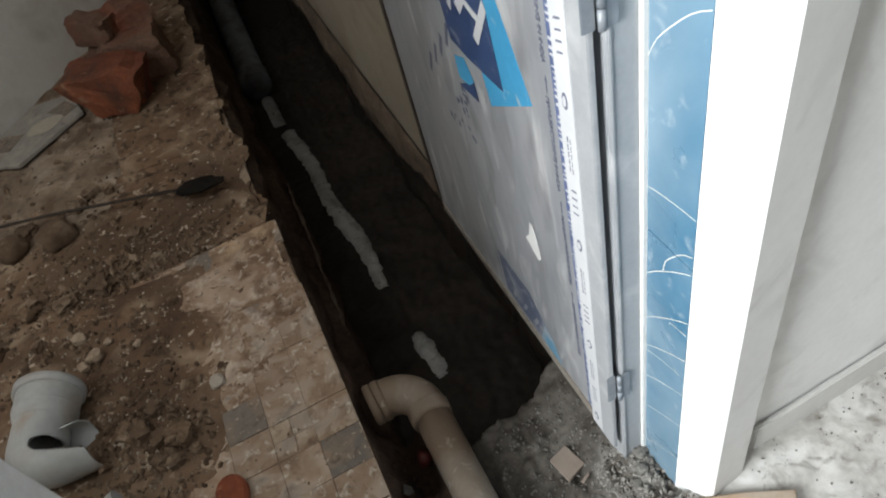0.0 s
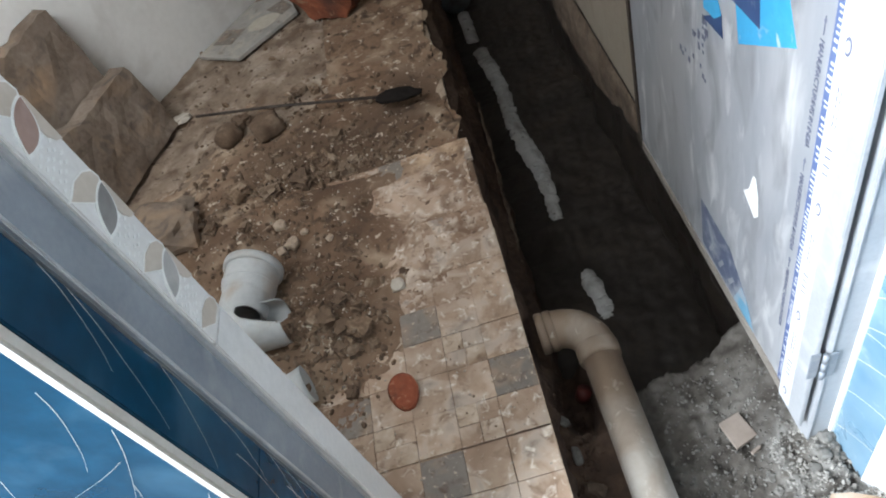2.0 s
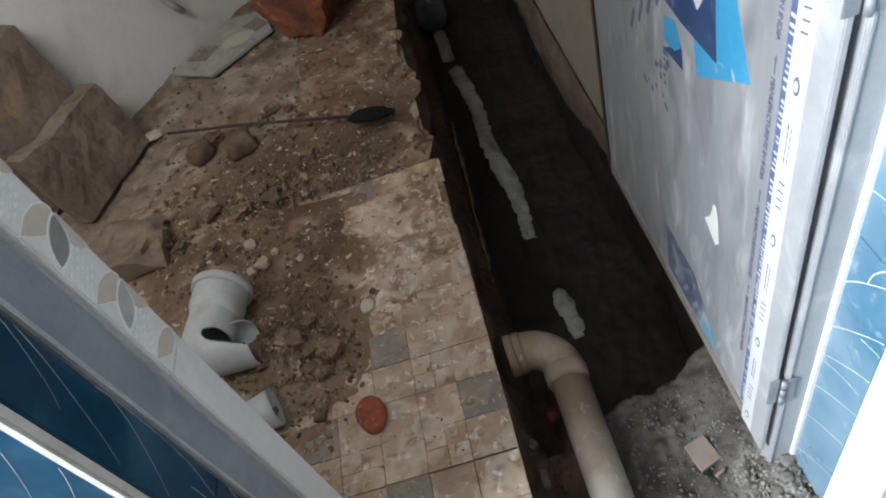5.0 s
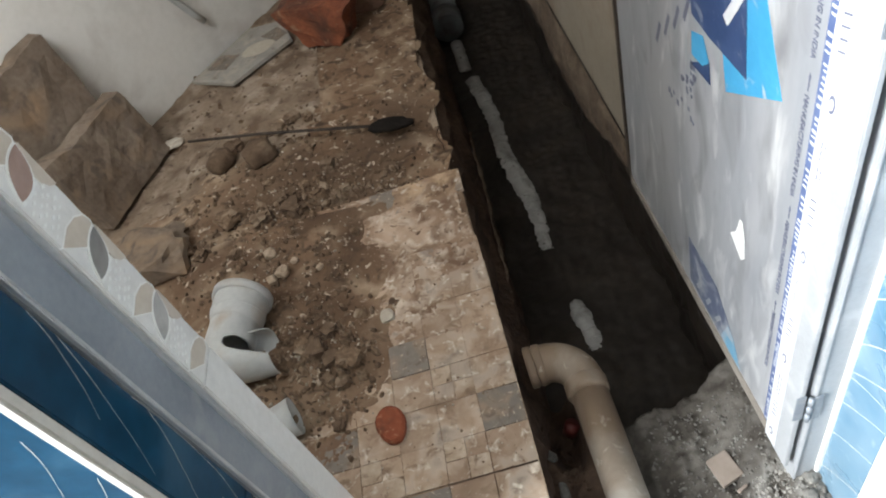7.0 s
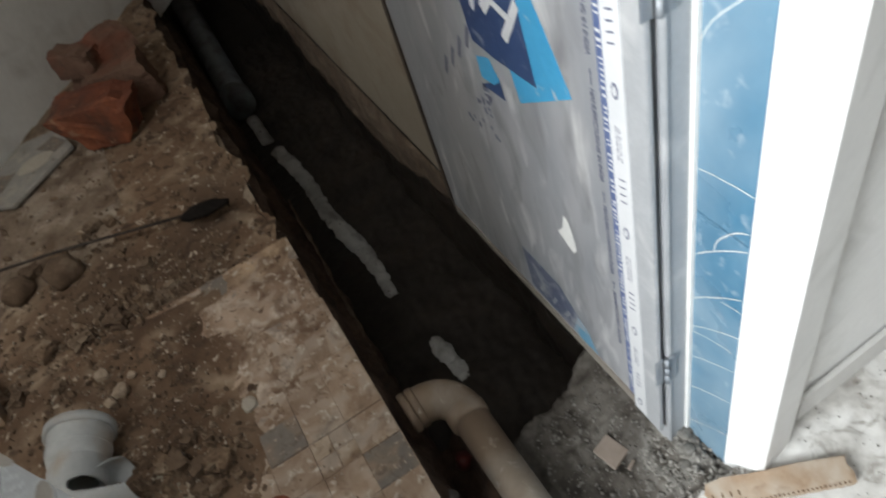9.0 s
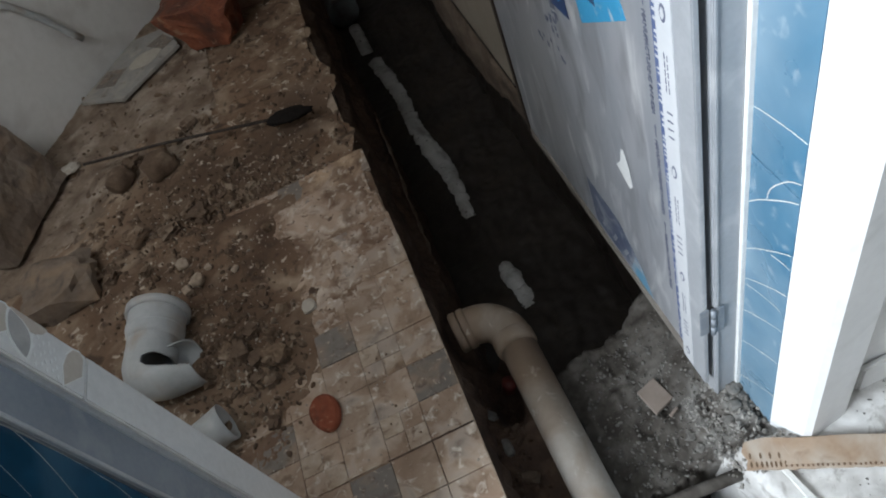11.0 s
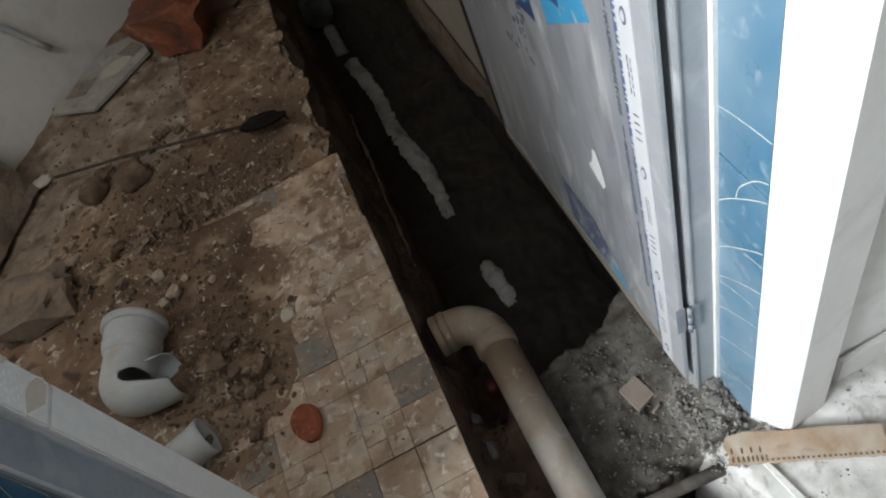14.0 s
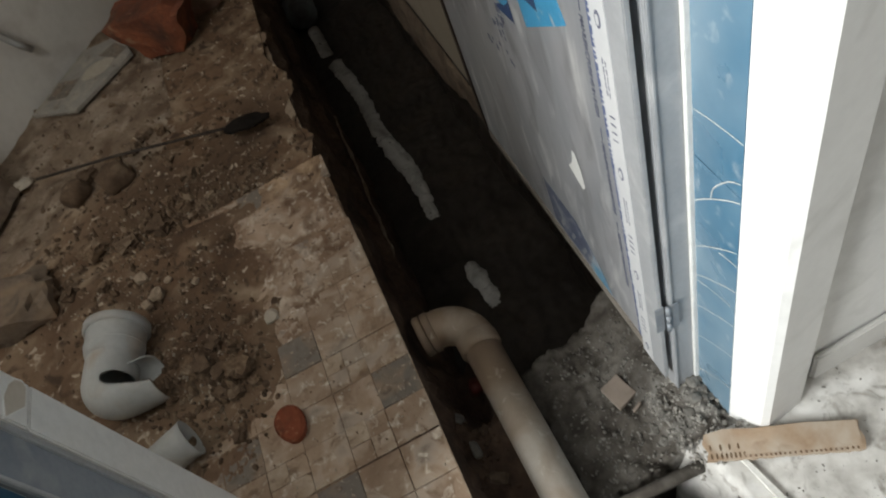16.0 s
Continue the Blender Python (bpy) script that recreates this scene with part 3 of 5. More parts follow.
def leaf(bottom, top, left, right, material, lift):
    """A pointed leaf between two tips, bulging by left and right."""
    b, t = Vector(bottom), Vector(top)
    d = t - b
    n = Vector((-d.y, d.x)).normalized()
    bulge = [(q / 12, math.sin(math.pi * q / 12) ** 0.85) for q in range(13)]
    out = [tuple(b + d * q - n * right * w) for q, w in bulge] + [tuple(b + d * q + n * left * w) for q, w in bulge[-2:0:-1]]
    part("leaf", prism(out, 0.003, mb @ Matrix.Translation((0, 0, lift))), material, border)


def shape(outline, material, lift):
    part("leaf", prism(outline, 0.003, mb @ Matrix.Translation((0, 0, lift))), material, border)


for k in range(7):
    z = 0.752 + 0.1178 * k
    dome = [(0.674, z + 0.027), (0.700, z), (0.728, z - 0.001), (0.7345, z + 0.006), (0.732, z + 0.017), (0.720, z + 0.026), (0.700, z + 0.031)]
    mid = (0.702, z + 0.015)
    shape([(mid[0] + 1.10 * (a - mid[0]), mid[1] + 1.12 * (b - mid[1])) for a, b in dome], "bead", 0.0008)
    shape(dome, "leaf_cream", 0.0016)
    if k == 0:
        continue
    leaf((0.676, z - 0.034), (0.733, z + 0.003), 0.015, 0.021, "bead", 0.0018)
    leaf((0.679, z - 0.030), (0.731, z), 0.012, 0.0175, ("leaf_grey", "leaf_grey", "leaf_slate", "leaf_brown")[k % 4], 0.0026)
    rim = [(0.7372, z - 0.002), (0.726, z - 0.014), (0.7195, z - 0.028), (0.721, z - 0.042), (0.728, z - 0.053), (0.7372, z - 0.058)]
    shape(rim, "leaf_cream", 0.0014)
    for r in range(5):
        for c in range(4):
            y, w = 0.680 + 0.0115 * c + 0.005 * (r % 2), z - 0.046 - 0.0085 * r + 0.003 * c
            if y < 0.733 and w > z - 0.088 + 0.6 * max(0, y - 0.70):
                shape([(y - 0.004, w), (y, w - 0.0022), (y + 0.004, w), (y, w + 0.0022)], "bead", 0.0009)

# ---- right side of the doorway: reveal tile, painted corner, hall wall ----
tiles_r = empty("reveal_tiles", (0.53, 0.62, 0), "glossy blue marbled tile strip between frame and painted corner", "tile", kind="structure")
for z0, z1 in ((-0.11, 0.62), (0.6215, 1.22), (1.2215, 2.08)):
    part("tile", box((0.534, 0.555, z0), (0.556, 0.690, z1), 0.0015), "blue_dusty_lit", tiles_r)
mt = on_plane((0.534, 0, 0), (0, -1, 0), (0, 0, 1))
for a, b, s in (((-0.655, 0.900), (-0.557, 0.998), 0.10), ((-0.655, 0.703), (-0.557, 0.716), 0.03), ((-0.655, 0.518), (-0.557, 0.610), 0.04), ((-0.616, 0.560), (-0.557, 0.646), 0.14), ((-0.655, 0.404), (-0.557, 0.499), 0.03),
                ((-0.597, 0.455), (-0.557, 0.466), 0.04), ((-0.655, 0.322), (-0.557, 0.398), 0.03), ((-0.655, 0.306), (-0.566, 0.343), 0.05), ((-0.655, 0.222), (-0.557, 0.292), 0.03),
                ((-0.655, 0.110), (-0.557, 0.182), 0.03), ((-0.655, -0.035), (-0.557, 0.052), 0.03), ((-0.655, 1.18), (-0.557, 1.25), 0.05)):
    part("vein", ribbon(bent(a, b, s), 0.0015, mt), "vein", tiles_r)
part("grout_line", box((0.5262, 0.6535, -0.11), (0.5372, 0.6632, 2.08), 0.001), "bead", tiles_r, "white grout bead along the frame")
part("grout_foot", tube([(0.532, 0.69, -0.10), (0.531, 0.66, -0.118), (0.532, 0.61, -0.105), (0.532, 0.555, -0.10)], 0.008, 8), "bead", tiles_r)

wall_r = empty("wall_hall", (0.8, 0.6, 0), "white painted wall corner beside the doorway", "wall", kind="structure")
corner = [(0.5335, 0.5545), (0.560, 0.497), (0.572, 0.490), (0.655, 0.505), (0.662, 0.535), (0.70, 0.545), (2.9, 0.62), (2.9, 0.76), (0.5575, 0.76), (0.5575, 0.5545)]
part("painted_corner", prism(corner, 2.85, Matrix.Translation((0, 0, 2.75)), 0.0), "white", wall_r)
skirt = part("skirting", box((0.0, -0.012, -0.08), (2.0, 0.0, 0.035), 0.004, turn=Matrix.Translation((0.70, 0.5425, 0)) @ Matrix.Rotation(0.034, 4, "Z")), "outside_white", wall_r, "dusty cement skirting")

# hall floor; its unseen stretch is dark, to cut light bounced on the tiles
pts, faces = sheet(-2.9, 0.37, -3.2, 0.40, 0.06, lambda x, y: -0.055 + 0.003 * nz(x, y, 6))
hall_floor = tagged(mesh_of("hall_floor", pts, faces, "concrete"), "rough concrete floor of the hall, dark where unseen, pale by the doorway", "floor", kind="structure")


def hall_z(x, y):
    e = 0.022 * nz(x, y, 10, 4) + 0.008 * nz(x, y, 45, 4)
    d = max(0.40 - y, min(x - 0.455, 0.535 - y + max(0, (x - 0.585) * 5))) + e
    z = -0.053 + 0.004 * nz(x, y, 8) + 0.0025 * nz(x, y, 40)
    return z + max(-0.4, 6 * d) if d < 0 else z


pts, faces = sheet(0.36, 1.26, 0.2, 0.76, 0.008, hall_z)
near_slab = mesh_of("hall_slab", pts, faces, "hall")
near_slab.parent = hall_floor
for x0, x1, y0, y1 in ((0.37, 2.9, -3.2, 0.20), (1.26, 2.9, 0.20, 0.70)):
    pts, faces = sheet(x0, x1, y0, y1, 0.05, lambda x, y: -0.054 + 0.003 * nz(x, y, 8))
    more = mesh_of("hall_slab", pts, faces, "hall")
    more.parent = hall_floor


# broken concrete between door frame and trench, with a small pit
def pit_depth(x, y):
    e = 0.014 * nz(x, y, 14, 2) + 0.006 * nz(x, y, 50, 2)
    return min(x - 0.262 + 0.4 * (y - 0.50), 0.455 - x, 0.556 - y) + e


def concrete_z(x, y):
    t = max(0, min(1, (x - 0.38) / 0.13)) + 0.6 * max(0, min(1, (0.60 - y) / 0.12))
    t = min(1, t)
    z = -0.19 + 0.105 * t * t * (3 - 2 * t) + 0.010 * nz(x, y, 9, 1) + 0.010 * nz(x, y, 28, 3) + (0.004 + 0.006 * t) * nz(x, y, 70, 3)
    lip = 0.93 + 0.22 * (x - 0.3) + 0.03 * nz(x, 0, 9, 7)
    if y > lip:
        z -= min(0.6, 14 * (y - lip))
    west = 0.205 + 0.015 * nz(0, y, 10, 2)
    if x < west:
        z -= min(0.4, 7 * (west - x))
    if x > 0.47 and y < 0.52:
        z = min(z, -0.095)
    p = pit_depth(x, y)
    if p > 0:
        z -= min(0.42, 22 * p)
    return z


pts, faces = sheet(0.13, 0.62, 0.34, 1.06, 0.006, concrete_z)
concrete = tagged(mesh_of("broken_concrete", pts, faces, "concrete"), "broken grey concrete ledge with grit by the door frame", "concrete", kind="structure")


# earth filled round the near pipe
def fill_z(x, y):
    z = -0.20 + 0.012 * nz(x, y, 8, 1) + 0.008 * nz(x, y, 25, 2)
    d = math.hypot((x - 0.07) / 0.05, (y - 0.98) / 0.12)
    z -= 0.16 * math.exp(-d ** 4)
    if y > 1.07:
        z -= min(0.5, 7 * (y - 1.07))
    return z


pts, faces = sheet(-0.03, 0.14, 0.36, 1.16, 0.01, fill_z)
fill = tagged(mesh_of("earth_fill", pts, faces, "soil"), "loose brown earth packed round the waste pipe", "earth", kind="structure")

# unseen hall walls, dark to cut bounce, with a window opening for the day
hall = empty("hall_wall", (-2.3, -1, 0), "plain plastered hall wall with a window opening", "wall", kind="structure")
for lo, hi in (((-2.3, -3.2, -0.1), (-2.2, -1.08, 2.75)), ((-2.3, 0.48, -0.1), (-2.2, 0.53, 2.75)), ((-2.3, -1.08, -0.1), (-2.2, 0.48, 0.95)), ((-2.3, -1.08, 2.55), (-2.2, 0.48, 2.75))):
    part("wall_piece", box(lo, hi), "hall_wall", hall)
tagged(part("hall_wall_back", box((-2.3, -3.3, -0.1), (3.0, -3.2, 2.75)), "hall_wall"), "plain plastered hall wall", "wall", kind="structure")
tagged(part("hall_wall_side", box((2.9, -3.2, -0.1), (3.0, 0.7, 2.75)), "hall_wall"), "plain plastered hall wall", "wall", kind="structure")

# ================= the door leaf =================
DX = 0.468
door = empty("door", (0.49, 0.70, -0.02), "open door leaf of film-covered composite panel with aluminium edge", "door", kind="structure")
part("panel", box((DX, 0.742, 0.012), (DX + 0.016, 1.535, 2.02), 0.001), "film", door, "silver grey panel with printed protective film")
part("hinge_stile", box((DX - 0.006, 0.662, -0.02), (DX + 0.003, 0.7415, 2.03), 0.0015), "post", door)
part("free_stile", box((DX - 0.004, 1.533, -0.02), (DX + 0.020, 1.556, 2.03), 0.003), "rod", door, "dark-edged aluminium stile")
part("bottom_rail", box((DX - 0.003, 0.744, -0.02), (DX + 0.026, 1.5325, 0.012), 0.002), "rail", door, "dust-stained bottom rail")
strip = part("label_strip", box((DX - 0.0075, 0.702, -0.01), (DX - 0.0062, 0.738, 2.02)), "label", door, "white printed protective tape")
md = on_plane((DX, 0, 0), (0, -1, 0), (0, 0, 1))     # x runs from the free edge to the hinge
ms = on_plane((DX - 0.0075, 0, 0), (0, -1, 0), (0, 0, 1))


def printed(name, outline, material, lift=0.0008, parent=door, m=md):
    return part(name, prism(outline, 0.0006, m @ Matrix.Translation((0, 0, lift))), material, parent)


def bar(y0, y1, z0, z1, material, lift=0.001, m=md, parent=door, name="print_bar"):
    return printed(name, [(-y1, z0), (-y0, z0), (-y0, z1), (-y1, z1)], material, lift, parent, m)


# printed mark: two blue shapes, a light monogram, small squares, bars for the lettering
printed("cyan_shape", [(-0.99, 0.672), (-0.831, 0.764), (-0.892, 0.885), (-0.96, 1.0), (-1.02, 0.80)], "cyan", 0.0006)
printed("navy_shape", [(-1.12, 0.742), (-1.05, 0.735), (-0.927, 0.736), (-0.938, 0.84), (-0.955, 1.0), (-1.06, 1.05), (-1.16, 0.98)], "navy", 0.0012)
for n_mark, o in enumerate(([(-1.06, 0.835), (-1.045, 0.82), (-0.975, 0.90), (-0.985, 0.92)], [(-1.005, 0.80), (-0.99, 0.79), (-0.935, 0.87), (-0.945, 0.885)], [(-1.03, 0.865), (-1.02, 0.85), (-0.96, 0.83), (-0.955, 0.845)])):
    printed("mark", o, "label", 0.0019 + 0.0005 * n_mark)
for k in range(3):
    y = 1.095 - 0.03 * k
    printed("mark", [(-y, 0.82 + 0.03 * k), (-y + 0.012, 0.812 + 0.03 * k), (-y + 0.024, 0.845 + 0.03 * k), (-y + 0.014, 0.855 + 0.03 * k)], "label", 0.0018)
for k in range(4):
    y, z = 1.285 - 0.045 * k, 0.597 + 0.040 * k
    printed("print_bar", [(-y - 0.006, z), (-y + 0.002, z - 0.006), (-y + 0.024, z + 0.044), (-y + 0.016, z + 0.050)], "ink", 0.001)
for k in range(7):
    y, z = 1.36 - 0.033 * k, 0.79 + 0.028 * k
    printed("print_bar", [(-y, z), (-y + 0.004, z - 0.006), (-y + 0.026, z + 0.012), (-y + 0.022, z + 0.018)], "ink", 0.001)
printed("navy_square", [(-1.125, 0.645), (-1.045, 0.648), (-1.05, 0.69), (-1.08, 0.672)], "navy", 0.001)
printed("cyan_square", [(-1.118, 0.665), (-1.075, 0.668), (-1.050, 0.688), (-1.075, 0.725), (-1.12, 0.71)], "cyan", 0.0014)
rng = random.Random(4)
for k in range(26):
    d = rng.random()
    y, z = 1.10 + 0.13 * d * rng.random() + 0.02 * rng.random(), 0.645 - 0.145 * d
    w = 0.005 + 0.005 * rng.random()
    bar(y - w / 2, y + w / 2, z - w / 2, z + w * 0.8, "ink", 0.001)
# lower mark, half hidden at the bottom rail
printed("navy_shape", [(-1.134, 0.172), (-1.125, 0.03), (-0.94, 0.02), (-0.905, 0.085), (-0.99, 0.16)], "navy_worn", 0.001)
printed("cyan_shape", [(-0.96, 0.02), (-0.865, 0.018), (-0.905, 0.085), (-0.93, 0.10)], "cyan_worn", 0.0015)
for k in range(3):
    printed("mark", [(-1.09 + 0.05 * k, 0.05), (-1.08 + 0.05 * k, 0.045), (-1.06 + 0.05 * k, 0.08), (-1.07 + 0.05 * k, 0.085)], "film", 0.0018)
# a torn white patch
printed("torn_patch", [(-0.945, 0.385), (-0.90, 0.355), (-0.888, 0.372), (-0.893, 0.415), (-0.905, 0.452), (-0.915, 0.45), (-0.925, 0.41)], "bead", 0.0014)
# column of blue print: bars, and the small line that can be read
rng = random.Random(9)
bar(0.7465, 0.7605, 0.013, 2.01, "blue_ink", 0.0008)
z = 0.02
while z < 2.0:
    h = 0.004 + 0.006 * rng.random()
    if rng.random() > 0.15:
        bar(0.749, 0.7545 + 0.004 * rng.random(), z, z + 0.5 * h, "label", 0.0014)
    z += h + 0.003


def lettering(text, y, z, size, material):
    c = bpy.data.curves.new("lettering", "FONT")
    c.body, c.size, c.extrude, c.align_x = text, size, 0.0003, "LEFT"
    tmp = bpy.data.objects.new("lettering", c)
    me = bpy.data.meshes.new_from_object(tmp)
    me.materials.clear()
    me.materials.append(M[material])
    ob = new("lettering", me)
    bpy.data.objects.remove(tmp)
    ob.matrix_world = md @ Matrix.Translation((-y, z, 0.0012)) @ Matrix.Rotation(-math.pi / 2, 4, "Z")
    ob.parent = door
    ob.matrix_parent_inverse = door.matrix_basis.inverted()
    return ob


bpy.context.view_layer.update()
for k in range(8):
    z = 0.355 + 0.228 * k
    lettering("MANUFACTURING IN INDIA", 0.783, z, 0.0138, "ink")
    printed("arrow", [(-0.7795, z + 0.006), (-0.7780, z + 0.006), (-0.7780, z + 0.024), (-0.7760, z + 0.024), (-0.7788, z + 0.032), (-0.7815, z + 0.024), (-0.7795, z + 0.024)], "ink", 0.001)
for k in range(8):
    z = 0.03 + 0.270 * k
    ring = [(-0.720 + 0.0065 * math.cos(q * math.pi / 8), z + 0.013 * math.sin(q * math.pi / 8)) for q in range(16)]
    printed("round_mark", ring, "ink", 0.0005, door, ms)
    printed("round_mark", [(-0.720 + (x + 0.720) * 0.6, z + (w - z) * 0.6) for x, w in ring], "label", 0.0011, door, ms)
    for q in range(4):
        a = z + 0.066 + 0.015 * q
        printed("print_bar", [(-0.727, a), (-0.713, a + 0.004), (-0.713, a + 0.0068), (-0.727, a + 0.0028)], "ink", 0.0005, door, ms)
    z2 = z + 0.150
    for q in range(5):
        bar(0.7225, 0.7245, z2 + 0.013 * q, z2 + 0.010 + 0.013 * q, "ink", 0.0005, ms), bar(0.716, 0.7175, z2 + 0.013 * q, z2 + 0.009 + 0.013 * q, "ink", 0.0005, ms)

# frame post at the hinges
post = empty("door_frame", (0.51, 0.68, -0.12), "aluminium door frame post dusted with white cement", "door frame", kind="structure")
part("post_face", box((0.4835, 0.660, -0.115), (0.5260, 0.700, 2.08), 0.0012), "post", post)
part("post_rib", box((0.4845, 0.657, -0.115), (0.4905, 0.6645, 2.08), 0.0015), "post", post)
# black sheet that stands in for the shade in the hinge gap
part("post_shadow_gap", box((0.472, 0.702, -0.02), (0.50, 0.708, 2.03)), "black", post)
for z in (0.225, 1.0, 1.8):
    h = empty("hinge", (0.478, 0.662, z), "small steel butt hinge speckled with cement", "hinge")
    part("leaf_plate", box((0.4550, 0.6590, z - 0.04), (0.4725, 0.6618, z + 0.04), 0.0008), "alu_dull", h)
    part("leaf_plate", box((0.4825, 0.6540, z - 0.04), (0.4985, 0.6568, z + 0.04), 0.0008), "alu_dull", h)
    for k in range(3):
        part("knuckle", tube([(0.4775, 0.655, z - 0.04 + 0.027 * k), (0.4775, 0.655, z - 0.016 + 0.027 * k)], 0.0048, 12), "alu_dull", h, smooth=True)

# ================= pipes =================
def near_pipe():
    t = empty("waste_pipe", (0.15, 0.7, -0.2), "dusty grey plastic waste pipe ending in an elbow", "pipe")
    zc = -0.105
    part("pipe", tube([(0.166, 0.2, zc - 0.06), (0.158, 1.0, zc)], 0.0455, 40, 0.004), "pvc_mud", t, smooth=True)
    bend = [(0.156, 0.985, zc)] + [(0.156 - 0.085 + 0.085 * math.cos(a), 1.01 + 0.085 * math.sin(a), zc) for a in [k * math.pi / 20 for k in range(11)]] + [(0.055, 1.095, zc)]
    part("elbow", tube(bend, [0.0500] * len(bend), 40, 0.004), "pvc_mud", t, smooth=True)
    part("collar", tube([(0.156, 0.975, zc), (0.156, 0.982, zc), (0.156, 1.012, zc), (0.156, 1.018, zc)], [0.0490, 0.0530, 0.0530, 0.0490], 40), "pvc_mud", t, smooth=True)
    for x in (0.062, 0.040):
        part("socket_ring", tube([(x + 0.011, 1.095, zc), (x + 0.008, 1.095, zc), (x - 0.008, 1.095, zc), (x - 0.011, 1.095, zc)], [0.0495, 0.0540, 0.0540, 0.0495], 40, 0.004), "pvc_mud", t, smooth=True)
    return t


near_pipe()


def ragged(bm, amount):
    for v in bm.verts:
        v.co.z += amount * nz(v.co.x, v.co.y, 60, 3) + 0.6 * amount * nz(v.co.x, v.co.y, 140, 5)
    return bm


def top_line(y):
    return 0.261 - 0.05 * max(0, y - 1.4) / 1.2


bp = empty("buried_pipe", (0.23, 2.2, -0.75), "pale smeared pipe half sunk in the trench mud", "pipe")
ys = np.linspace(1.95, 3.3, 130)
stretch = [(top_line(y) + 0.01 * math.sin(9 * y), y, mud_z(top_line(y), y) - 0.026 - 0.014 * min(1, (y - 1.95) / 0.4)) for y in ys]
radii = [0.034 + 0.022 * min(1, k / 40) + 0.003 * nz(y, 0, 14) for k, y in enumerate(ys)]
part("pipe_length", ragged(tube(stretch, radii, 40), 0.006), "pvc_wet", bp, smooth=True)
ys = np.linspace(1.40, 1.68, 40)
stretch = [(top_line(y) + 0.012 - 0.04 * (y - 1.4), y, mud_z(top_line(y), y) - 0.030) for y in ys]
radii = [0.042 * min(1, 0.45 + k / 9) * min(1, 0.3 + (39 - k) / 8) + 0.004 * nz(y, 0, 22) for k, y in enumerate(ys)]
part("pipe_length", ragged(tube(stretch, radii, 36), 0.005), "pvc_wet", bp, smooth=True)
ys = np.linspace(3.42, 3.72, 30)
stretch = [(0.15, y, mud_z(0.15, y) - 0.022) for y in ys]
part("pipe_length", ragged(tube(stretch, [0.04] * 30, 30), 0.004), "pvc_wet", bp, smooth=True)
fp = empty("drain_pipe", (0.14, 4.4, -0.6), "large grimy grey drain pipe with a coupling", "pipe")
part("pipe", tube([(0.135, 3.75, -0.60), (0.20, 5.6, -0.52)], 0.078, 36, 0.005), "pvc_dark", fp, smooth=True)
part("coupling", tube([(0.134, 3.72, -0.602), (0.134, 3.725, -0.602), (0.138, 3.84, -0.597), (0.138, 3.845, -0.597)], [0.08, 0.09, 0.09, 0.08], 36), "pvc_dark", fp, smooth=True)


